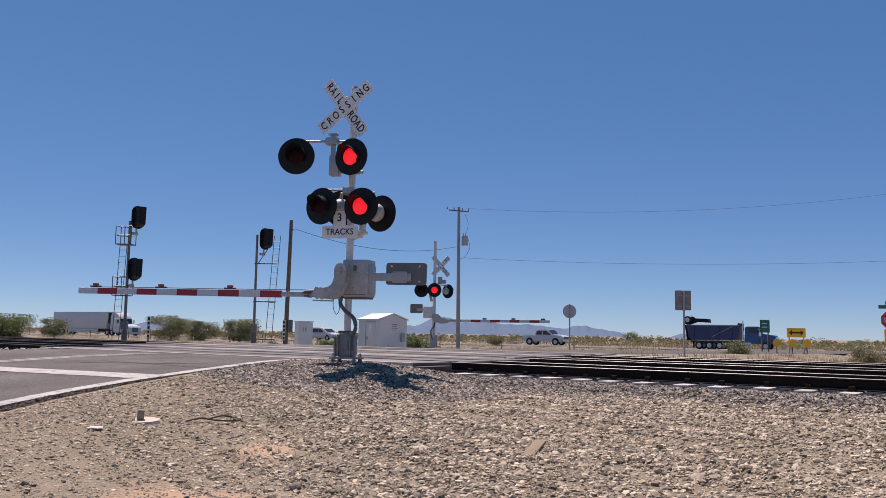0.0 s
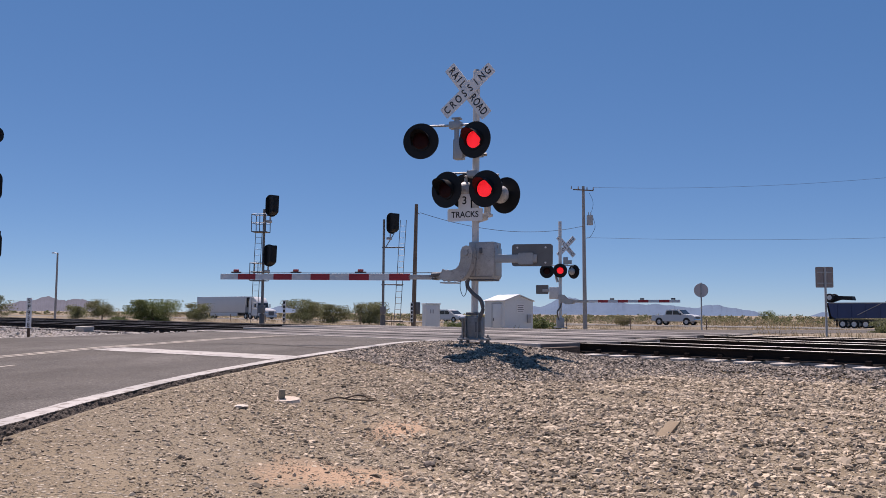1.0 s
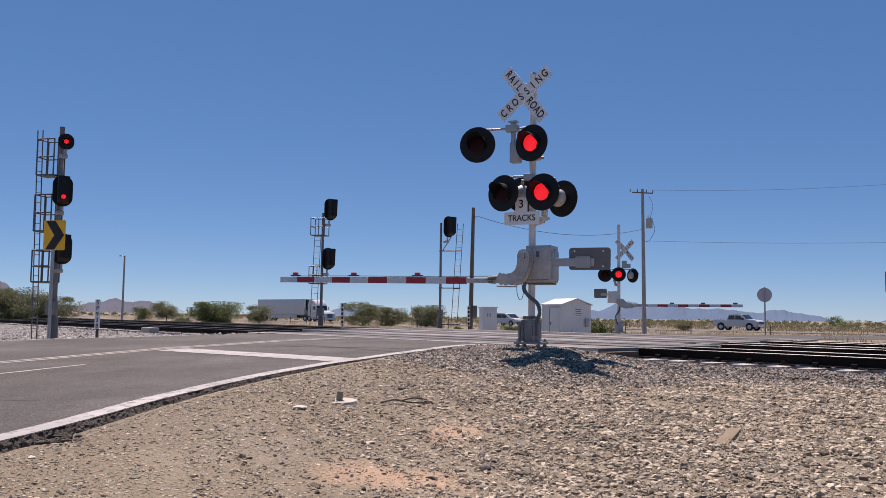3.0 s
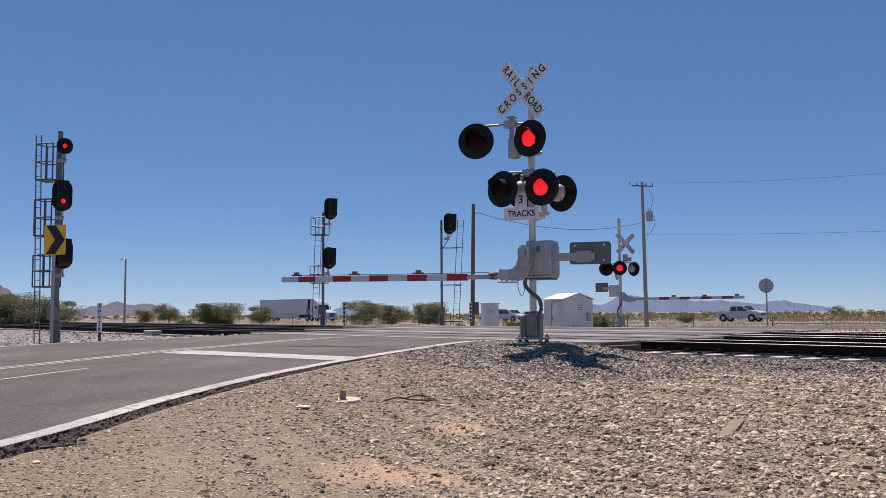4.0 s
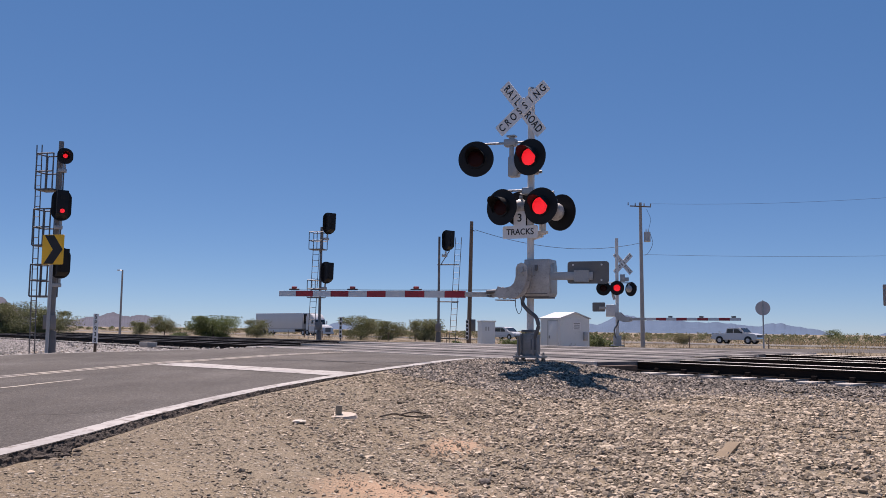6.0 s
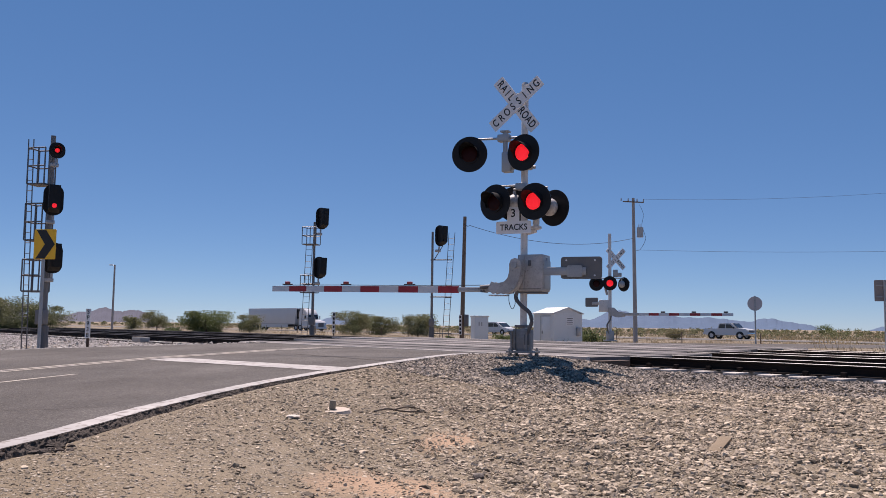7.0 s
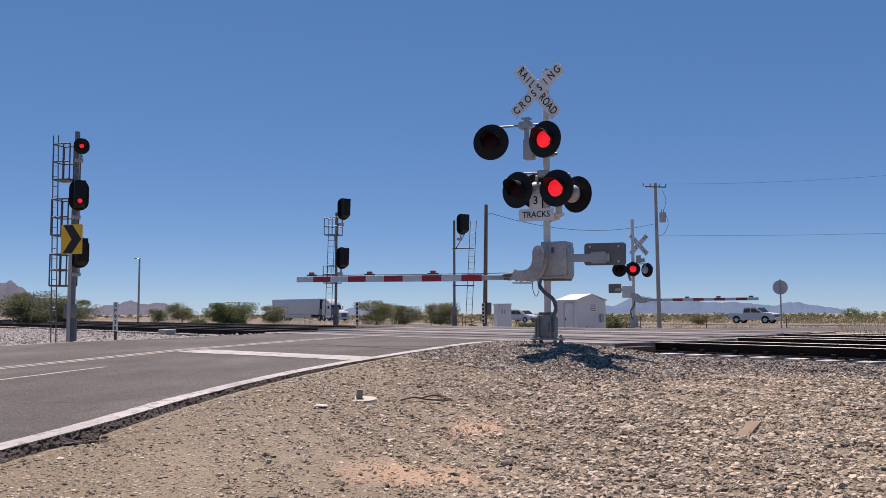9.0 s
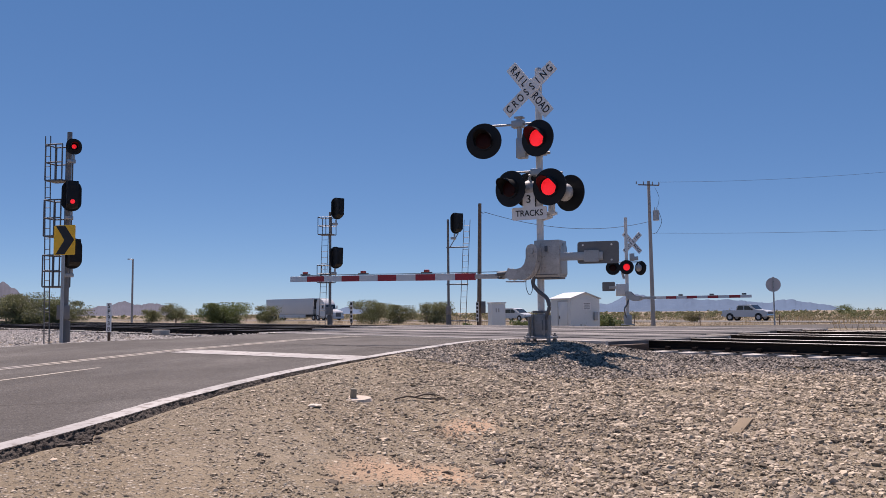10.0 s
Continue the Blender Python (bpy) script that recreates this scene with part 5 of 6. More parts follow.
def gravel(count, smin, smax, name, material, label, d0, d1, small=False, pw=2.2, floor=0.3):
    x, y, d = field(count, d0, d1, -46, 36)
    n = NV.x * x + NV.y * y
    a = np.degrees(np.arctan2(x, y))
    # coarse stone to one side, fine dirt toward the road
    right = np.clip((a + 30) / 26, 0, 1)
    p = (floor + (1 - floor) * right) * (1 - (0.92 - 0.4 * small) * bare(x, y)) * (0.8 + 0.3 * lumps(x, y, 0.8))
    ok = (rng.rand(count) < p) & (n < 11.6) & keep_off_road(x, y)
    x, y, right = x[ok], y[ok], right[ok]
    s = smin + (smax - smin) * rng.rand(len(x)) ** pw * (0.33 + 0.67 * right)
    return stones(name, x, y, s, material, label, rng, small=small, flat=0.5 + 0.16 * right, sink=0.3)


gravel(230000, 0.006, 0.019, "fine_gravel", M_STONE_FINE, "fine beige gravel strewn over the dirt", 3.6, 13, pw=1.6, small=True, floor=0.75)
gravel(125000, 0.013, 0.036, "gravel", M_STONE, "coarse pale beige gravel covering the slope", 3.6, 17, floor=0.26)
gravel(1300, 0.03, 0.05, "loose_stones", M_STONE, "larger pale stones lying on the gravel", 4, 16, pw=2.5)
# the slope goes on round and behind the eye
x, y, d = field(32000, 0.3, 14, 36, 314)
ok = keep_off_road(x, y) & (NV.x * x + NV.y * y < 11.4)
stones("gravel", x[ok], y[ok], 0.014 + 0.026 * rng.rand(ok.sum()) ** 2, M_STONE, "coarse pale beige gravel on the slope", rng, small=True)
x, y, d = field(3600, 0.3, 3.7, -46, 36)
stones("gravel", x, y, 0.014 + 0.024 * rng.rand(len(x)) ** 2, M_STONE, "coarse pale beige gravel on the slope", rng, small=True)
# bed of fine ballast under the gate's stones, coloured dark as shaded gaps
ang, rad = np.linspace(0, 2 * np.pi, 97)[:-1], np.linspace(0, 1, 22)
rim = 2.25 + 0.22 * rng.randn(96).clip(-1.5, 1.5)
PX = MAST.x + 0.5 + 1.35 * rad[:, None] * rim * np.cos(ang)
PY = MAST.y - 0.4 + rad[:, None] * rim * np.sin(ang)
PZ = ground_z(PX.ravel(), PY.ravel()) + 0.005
pi_ = np.arange(PX.size).reshape(PX.shape)
pq = np.stack([pi_[:-1], np.roll(pi_[:-1], -1, 1), np.roll(pi_[1:], -1, 1), pi_[1:]], 2).reshape(-1, 4)[:, ::-1]
tagged(new("ballast_bed", raw("ballast_bed", np.stack([PX.ravel(), PY.ravel(), PZ], 1), pq, M_BALLAST_DARK, True)), "fine ballast under the heaped stones, darkened for the shade between them", "ballast", kind="structure")
# grey ballast round the gate's foot and along the near track
q, w_ = rng.rand(34000) ** 0.6 * 2.7, rng.uniform(0, 2 * np.pi, 34000)
bx, by = MAST.x + 0.5 + 1.35 * q * np.cos(w_), MAST.y - 0.4 + q * np.sin(w_)
ok = keep_off_road(bx, by)
stones("ballast_mound", bx[ok], by[ok], 0.014 + 0.024 * rng.rand(ok.sum()), M_BALLAST, "dark grey crushed ballast heaped round the gate", rng, small=True)


def bed_z(x, y):
    """The ballast's top: heaped a little against the ends of the ties."""
    n = NV.x * x + NV.y * y
    return ground_z(x, y) + np.interp(n, [11.2, 12.3, 13.1, 13.4, 13.6], [0.0, 0.03, 0.035, 0.03, 0.0])


def ballast(count, u0, u1, n0, n1, name, material, label, s0=0.022, s1=0.055):
    u, n = rng.uniform(u0, u1, count), rng.uniform(n0, n1, count)
    x, y = U.x * u + NV.x * n, U.y * u + NV.y * n
    ok = (keep_off_road(x, y, 0.3)) & ~((u > CROSS_U[0] - 0.1) & (u < CROSS_U[1] + 3) & (n > 12.2))
    x, y = x[ok], y[ok]
    return stones(name, x, y, s0 + (s1 - s0) * rng.rand(len(x)), material, label, rng, small=True, zf=bed_z)


ballast(30000, -18, 9.8, 11.0, 13.3, "track_ballast", M_BALLAST, "grey crushed ballast along the near track", 0.014, 0.04)
ballast(6000, -16, 9.8, 13.3, 16.4, "track_ballast", M_BALLAST_DARK, "dark oily crushed ballast along the near track")
ballast(16000, 20, 52, 5.5, 12.5, "track_ballast", M_BALLAST_PALE, "pale crushed ballast beside the near track", 0.03, 0.07)
ballast(5000, 22, 60, 12.8, 16, "track_ballast", M_BALLAST_DARK, "dark oily crushed ballast along the near track", 0.03, 0.07)

# survey marker on a concrete pad, a plank and a few odd stones
mk = on_ground(-19.02, 0.0995)
g = thing("survey_marker", Matrix.Translation(mk), "small stone marker block set in a concrete pad", "marker")
bm = bmesh.new()
bmesh.ops.create_cone(bm, cap_ends=True, segments=11, radius1=0.23, radius2=0.2, depth=0.05, matrix=Matrix.Translation((0, 0, -0.015)) @ Matrix.Rotation(radians(5), 4, "X") @ Matrix.Diagonal((1, 0.8, 1, 1)))
part("pad", bm, mat("pale_concrete", (0.44, 0.37, 0.3), 0.9, var=0.25, scale=6, bump=0.003), g, "pale concrete pad", False)
part("block", box(bmesh.new(), (0.0, 0, 0.06), (0.07, 0.07, 0.1), Euler((0, 0.06, 0.3)).to_matrix(), bevel=0.012), mat("marker_stone", (0.24, 0.21, 0.16), 0.9, var=0.25, scale=20, bump=0.003), g, "weathered brown block")
pk = on_ground(6.24, 0.1315)
solo("plank", box(bmesh.new(), (0, 0, 0.02), (0.38, 0.11, 0.03), bevel=0.006), mat("weathered_plank", (0.2, 0.15, 0.095), 0.9, var=0.25, scale=5, bump=0.003), "short weathered plank lying on the gravel", "plank",
     m=Matrix.Translation(pk) @ Matrix.Rotation(radians(66), 4, "Z") @ Matrix.Rotation(radians(-14), 4, "Y"))
M_DARKROCK = mat("dark_rock", (0.12, 0.10, 0.085), 0.9, var=0.2, scale=12, bump=0.004)


def odd_stone(az, slope, r, material, label, flat=0.5):
    p, d = on_ground(az, slope), slope * 70
    bm = bmesh.new()
    bmesh.ops.create_icosphere(bm, subdivisions=2, radius=r)
    for v in bm.verts:
        v.co *= 1 + 0.35 * (noise.noise(v.co * (1.6 / r) + Vector((az, d, 0))))
        v.co.z *= flat
    solo("stone", bm, material, label, "stone", "odd stones", m=Matrix.Translation((p.x, p.y, gz(p.x, p.y) + r * 0.8 * flat)), smooth=False)


odd_stone(-9.3, 0.177, 0.05, M_DARKROCK, "small dark stone on the gravel")
odd_stone(9.33, 0.055, 0.075, M_DARKROCK, "dark round stone near the tie ends")
odd_stone(-21.6, 0.108, 0.07, mat("pale_slab", (0.55, 0.48, 0.4), 0.9, var=0.15, scale=10, bump=0.003), "flat pale stone beside the marker", 0.22)


rub = [on_ground(rng.uniform(-37.4, -35.1), rng.uniform(0.128, 0.140)) for _ in range(70)]
stones("asphalt_rubble", np.array([p.x for p in rub]), np.array([p.y for p in rub]), 0.012 + 0.045 * rng.rand(70) ** 2, M_EDGE, "broken chunks of asphalt at the road's edge", rng, flat=0.5)
# thin dark rods added in place of a small ledge's dark line
ledge_pts = [on_ground(-16.25, 0.1045), on_ground(-15.3, 0.1025), on_ground(-14.5, 0.1038), on_ground(-13.0, 0.1058)]
solo("dry_branch", tube(bmesh.new(), [p + Vector((0, 0, 0.035 + 0.01 * (i % 2))) for i, p in enumerate(ledge_pts)], 0.009, 6), M_BARK, "thin dark rod standing in for the line of a small ledge", "branch")
p0 = on_ground(-15.0, 0.1035)
solo("dry_branch", tube(bmesh.new(), [(0, 0, 0.04), (0.12, 0.1, 0.07), (0.2, 0.22, 0.05)], 0.01, 5), M_BARK, "short dark rod added beside the ledge line", "branch", m=Matrix.Translation(p0))


def blades(name, px, py, h, spread, per, material, label, category, zf=ground_z, width=0.03, kind="stuff"):
    n = len(px)
    k = n * per
    x, y, hh = np.repeat(px, per), np.repeat(py, per), np.repeat(h, per) * rng.uniform(0.5, 1.1, k)
    sp = np.repeat(spread, per)
    a, r = rng.uniform(0, 2 * np.pi, k), np.sqrt(rng.rand(k))
    bx, by = x + sp * r * np.cos(a), y + sp * r * np.sin(a)
    lean = rng.uniform(0.1, 0.6, k)
    z = zf(bx, by) - 0.02
    t = rng.uniform(0, 2 * np.pi, k)
    wv = width * np.repeat(h, per)
    V = np.stack([np.stack([bx - wv * np.cos(t), by - wv * np.sin(t), z], 1), np.stack([bx + wv * np.cos(t), by + wv * np.sin(t), z], 1),
                  np.stack([bx + lean * hh * np.cos(a), by + lean * hh * np.sin(a), z + hh], 1)], 1).reshape(-1, 3)
    return tagged(new(name, raw(name, V, np.arange(3 * k).reshape(-1, 3), material)), label, category, kind=kind)


# dry grass between the tracks and the highway, thinning into the distance
def scatter(count, n0, n1, a0, a1, dmax):
    a = rng.uniform(a0, a1, count)
    n = n0 + (n1 - n0) * rng.rand(count) ** 1.3
    c = NV.x * np.sin(np.radians(a)) + NV.y * np.cos(np.radians(a))
    d = n / c
    ok = (d < dmax) & (d > 0)
    x, y = d[ok] * np.sin(np.radians(a[ok])), d[ok] * np.cos(np.radians(a[ok]))
    hn = HN.x * x + HN.y * y - HWY_N
    ok = (road_dist(x, y) > 0.8) & (np.abs(hn) > 7.5)
    return x[ok], y[ok]


gxx, gyy = scatter(2600, 28, 80, -47, 33, 190)
blades("dry_grass", gxx, gyy, rng.uniform(0.1, 0.36, len(gxx)), rng.uniform(0.3, 1.0, len(gxx)), 26, M_DRYGRASS, "tufts of dry yellow desert grass", "grass", width=0.05)
gxx, gyy = scatter(3000, 80, 330, -48, 34, 520)
blades("dry_grass", gxx, gyy, rng.uniform(0.2, 0.6, len(gxx)), rng.uniform(0.8, 2.6, len(gxx)), 24, M_DRYGRASS, "tufts of dry yellow desert grass", "grass", width=0.12)
gxx, gyy = scatter(900, 26, 34, -44, 33, 90)
blades("weeds", gxx, gyy, rng.uniform(0.12, 0.3, len(gxx)), rng.uniform(0.2, 0.5, len(gxx)), 18, M_LEAF_DRY, "low olive weeds along the trackside", "weeds", width=0.06)


def leaf_cloud(cx, cy, cz, rx, ry, rz, count, leaf, lump=9):
    """Points and sizes of small leaves gathered in uneven clumps inside an ellipsoid."""
    cl = rng.randn(lump, 3)
    cl /= np.linalg.norm(cl, axis=1)[:, None]
    cl *= rng.uniform(0.35, 0.85, (lump, 1))
    cl[:, 2] = rng.uniform(-0.75, 0.8, lump)
    k = rng.randint(0, lump, count)
    p = cl[k] + rng.randn(count, 3).clip(-1.5, 1.5) * rng.uniform(0.1, 0.26, lump)[k][:, None]
    p *= np.array([rx, ry, rz])
    p += np.array([cx, cy, cz])
    u = rng.randn(count, 3)
    u /= np.linalg.norm(u, axis=1)[:, None]
    v = np.cross(u, rng.randn(count, 3))
    v /= np.linalg.norm(v, axis=1)[:, None]
    s = leaf * rng.uniform(0.5, 1.3, count)[:, None]
    V = np.stack([p - u * s, p + v * s * 0.45, p + u * s, p - v * s * 0.45], 1).reshape(-1, 3)
    return V


def shrub(name, az, d, w, h, count, material, label, category, leaf=0.11, trunk=True, group=""):
    p = at(az, d)
    base = Vector((p.x, p.y, gz(p.x, p.y)))
    g = thing(name, Matrix.Translation(base), label, category, group)
    if trunk:
        part("trunk", rod(bmesh.new(), (0, 0, -0.1), (0.05, 0, h * 0.3), 0.06 * h ** 0.5, 0.045 * h ** 0.5, seg=7), M_BARK, g)
    for k in range(5):
        a = k * 2.4 + az
        bm = rod(bmesh.new(), (0, 0, h * (0.08 if not trunk else 0.25)), (w * 0.3 * math.cos(a), w * 0.3 * math.sin(a), h * 0.72), 0.03 * h ** 0.5, 0.008, seg=5)
        part("limb", bm, M_BARK, g)
    h *= 0.88
    V = leaf_cloud(0, 0, h * 0.52, w * 0.5, w * 0.5, h * 0.56, count * 6, leaf * 0.6, 34)
    V[:, 2] = np.maximum(V[:, 2], 0.02)
    cr = new("crown", raw("crown", V, np.arange(len(V)).reshape(-1, 4), material))
    cr.parent = g
    return g


TREES = "desert shrubs"
shrub("mesquite_tree", -39.3, 72, 4.6, 2.61, 3600, M_LEAF, "dense green mesquite tree on dry ground", "tree", group=TREES)
shrub("mesquite_tree", -36.9, 76, 4.6, 2.25, 3000, M_LEAF, "green mesquite tree behind the signal mast", "tree", group=TREES)
shrub("mesquite_tree", -27.2, 70, 3.9, 2.25, 3200, M_LEAF_BRIGHT, "airy light green mesquite bush on dry ground", "tree", group=TREES)
shrub("mesquite_tree", -24.4, 110, 3.6, 2.34, 1800, M_LEAF, "rounded dark green desert tree", "tree", group=TREES)
shrub("mesquite_tree", -30.2, 125, 4.6, 2.88, 2200, M_LEAF, "broad dark green desert tree", "tree", group=TREES)
shrub("mesquite_tree", -31.7, 140, 3.6, 2.16, 1500, M_LEAF, "low dark green desert tree", "tree", group=TREES)
shrub("mesquite_tree", -17.6, 95, 4.8, 2.7, 2800, M_LEAF, "rounded dark green desert tree", "tree", group=TREES)
shrub("mesquite_tree", -15.7, 100, 4.6, 2.35, 2400, M_LEAF, "rounded dark green desert tree", "tree", group=TREES)
shrub("mesquite_tree", -13.3, 92, 4.4, 2.4, 2600, M_LEAF, "green desert tree behind the signals", "tree", group=TREES)
shrub("mesquite_tree", 12.6, 210, 4.8, 2.52, 1500, M_LEAF_BRIGHT, "pale green desert tree far off", "tree", group=TREES)
shrub("green_bush", -1.9, 50, 1.5, 1.05, 1500, M_LEAF_BRIGHT, "low bright green bush beside the shed", "bush", 0.07, False, TREES)
shrub("green_bush", -0.9, 52, 1.1, 0.7, 800, M_LEAF_BRIGHT, "low bright green bush beside the shed", "bush", 0.07, False, TREES)
shrub("green_bush", -7.4, 47, 1.6, 0.75, 1100, M_LEAF_BRIGHT, "low green weeds behind the cabinet", "bush", 0.07, False, TREES)
shrub("green_bush", -11.0, 51, 0.8, 0.55, 500, M_LEAF_BRIGHT, "low green weeds at the foot of a pole", "bush", 0.07, False, TREES)
shrub("green_bush", 19.0, 46, 1.5, 0.85, 1300, M_LEAF, "round olive green bush in dry grass", "bush", 0.06, False, TREES)
shrub("dry_bush", 26.4, 46, 2.0, 0.85, 1300, M_LEAF_DRY, "dry brown desert bush", "bush", 0.06, False, TREES)
shrub("dry_bush", 3.6, 96, 2.6, 1.3, 900, M_LEAF_DRY, "dry brown desert bush", "bush", 0.09, False, TREES)
shrub("dry_bush", -29.2, 70, 1.9, 0.8, 700, M_LEAF_BRIGHT, "low yellow-green desert bush", "bush", 0.09, False, TREES)

# far belt of creosote scrub toward the horizon
fx, fy = scatter(1700, 95, 420, -50, 36, 700)
parts_ = []
for x, y in zip(fx, fy):
    d = math.hypot(x, y)
    h = rng.uniform(0.45, 1.35)
    V = leaf_cloud(x, y, -0.9 + h * 0.5, h * 0.9, h * 0.9, h * 0.5, 70, 0.05 + d * 0.0004, 6)
    parts_.append(V)
V = np.concatenate(parts_)
tagged(new("creosote_scrub", raw("creosote_scrub", V, np.arange(len(V)).reshape(-1, 4), M_LEAF_DRY)), "belt of olive creosote scrub across the desert", "scrub", kind="stuff")
fx, fy = scatter(760, 100, 420, -50, 36, 700)
parts_ = []
for x, y in zip(fx, fy):
    d = math.hypot(x, y)
    h = rng.uniform(0.7, 1.7)
    parts_.append(leaf_cloud(x, y, -0.9 + h * 0.5, h * 0.9, h * 0.9, h * 0.5, 150, 0.05 + d * 0.0004, 7))
V = np.concatenate(parts_)
tagged(new("desert_trees", raw("desert_trees", V, np.arange(len(V)).reshape(-1, 4), M_LEAF)), "scattered olive green shrubs near the horizon", "scrub", kind="stuff")

# thin wire fence
fence = thing("wire_fence", Matrix(), "low wire fence with thin steel posts", "fence")
fa, fb = Vector((-64, 132.5)), Vector((34, 26.6))
nposts = 24
tops = []
for k in range(nposts):
    p = fa.lerp(fb, k / (nposts - 1))
    if float(road_dist(p.x, p.y)[0]) < 1.0:
        continue
    z = gz(p.x, p.y)
    part("post", box(bmesh.new(), (p.x, p.y, z + 0.45), (0.06, 0.06, 1.0)), M_WOODPOLE, fence)
    tops.append((p.x, p.y, z))
for hgt in (0.4, 0.8):
    for a, b in zip(tops, tops[1:]):
        if math.hypot(a[0] - b[0], a[1] - b[1]) < 9:
            part("wire", rod(bmesh.new(), (a[0], a[1], a[2] + hgt), (b[0], b[1], b[2] + hgt), 0.006, seg=4), M_WIRE, fence)


# ---- vehicles on the highway ----
WHEELS = {}


def wheel(parent, x, y, r, w):
    """Wheel with its axle along y; y sign gives the outer side."""
    s = 1 if y > 0 else -1
    key = (r, w, s)
    if key not in WHEELS:
        bm = bmesh.new()
        prof = [(r * 0.6, -w / 2), (r * 0.94, -w / 2), (r, -w * 0.34), (r, w * 0.34), (r * 0.94, w / 2), (r * 0.6, w / 2)]
        n = 24
        rings = [[bm.verts.new((a * math.cos(2 * math.pi * k / n), b, a * math.sin(2 * math.pi * k / n))) for k in range(n)] for a, b in prof]
        for A, B in zip(rings, rings[1:]):
            for k in range(n):
                bm.faces.new((A[k], B[k], B[(k + 1) % n], A[(k + 1) % n]))
        bmesh.ops.recalc_face_normals(bm, faces=bm.faces)
        tyre = mesh_of("tyre", bm, M_TYRE, True)
        bm = rod(bmesh.new(), (0, -w * 0.3, 0), (0, s * w * 0.36, 0), r * 0.62, seg=20)
        for k in range(6):
            a = k * math.pi / 3
            rod(bm, (r * 0.36 * math.cos(a), s * w * 0.36, r * 0.36 * math.sin(a)), (r * 0.36 * math.cos(a), s * w * 0.4, r * 0.36 * math.sin(a)), r * 0.09, seg=8)
        rod(bm, (0, s * w * 0.36, 0), (0, s * w * 0.5, 0), r * 0.17, seg=12)
        WHEELS[key] = (tyre, mesh_of("rim", bm, M_RIM, True))
    hub = new("wheel", WHEELS[key][0])
    hub.parent, hub.location = parent, (x, y, r)
    rim = new("rim", WHEELS[key][1])
    rim.parent = hub
    return hub


def prism(outline, y0, y1, bevel=0.0):
    bm = plate(bmesh.new(), outline, y0, y1)
    if bevel:
        bmesh.ops.bevel(bm, geom=list(bm.edges), offset=bevel, segments=2, affect="EDGES")
    return bm


def semi(m):
    g = thing("semi_truck", m, "white semi truck with a long plain box trailer on the highway", "truck")
    part("trailer", box(bmesh.new(), (-3.7, 0, 2.55), (15.0, 2.55, 2.75), bevel=0.04), M_TRAILER, g, "long white box trailer")
    part("trailer_rail", box(bmesh.new(), (-3.7, 0, 1.12), (15.02, 2.58, 0.12)), M_GALV, g)
    part("side_skirt", box(bmesh.new(), (-2.6, -1.25, 0.78), (8.4, 0.03, 0.55)), M_TRAILER, g)
    part("side_skirt", box(bmesh.new(), (-2.6, 1.25, 0.78), (8.4, 0.03, 0.55)), M_TRAILER, g)
    part("refrigeration_unit", box(bmesh.new(), (3.95, 0, 2.9), (0.45, 1.9, 1.7), bevel=0.05), M_BLACK, g, "dark unit on the trailer front")
    cab = [(4.7, 0.75), (4.7, 3.0), (5.0, 3.75), (5.7, 3.85), (6.5, 3.55), (7.15, 2.75), (7.35, 1.95), (9.3, 1.6), (9.55, 1.3), (9.6, 0.5), (4.9, 0.5)]
    part("cab", prism(cab, -1.2, 1.2, 0.07), M_WHITECAR, g, "white aerodynamic sleeper cab")
    part("windshield", prism([(6.66, 2.85), (6.7, 3.0), (7.2, 2.72), (7.4, 2.02), (7.25, 1.98)], -1.02, 1.02), M_GLASS, g)
    part("side_window", box(bmesh.new(), (6.75, -1.205, 2.35), (0.75, 0.03, 0.55), bevel=0.01), M_GLASS, g)
    part("side_window", box(bmesh.new(), (6.75, 1.205, 2.35), (0.75, 0.03, 0.55), bevel=0.01), M_GLASS, g)
    part("grille", box(bmesh.new(), (9.6, 0, 1.0), (0.06, 1.1, 0.75), bevel=0.02), M_DARKSTEEL, g)
    part("bumper", box(bmesh.new(), (9.6, 0, 0.48), (0.22, 2.35, 0.35), bevel=0.06), M_WHITECAR, g)
    for y in (-1.0, 1.0):
        part("headlight", box(bmesh.new(), (9.45, y, 1.05), (0.3, 0.3, 0.25), bevel=0.05), M_CHROME, g)
        part("mirror", box(bmesh.new(), (7.35, y * 1.38, 2.3), (0.12, 0.22, 0.6), bevel=0.04), M_WHITECAR, g)
        for x in (8.4, 5.2, 3.9, -8.6, -9.9):
            wheel(g, x, y * 1.05, 0.5, 0.36)
    part("chassis", box(bmesh.new(), (2.2, 0, 0.85), (9.0, 0.9, 0.25)), M_DARKSTEEL, g)
    return g


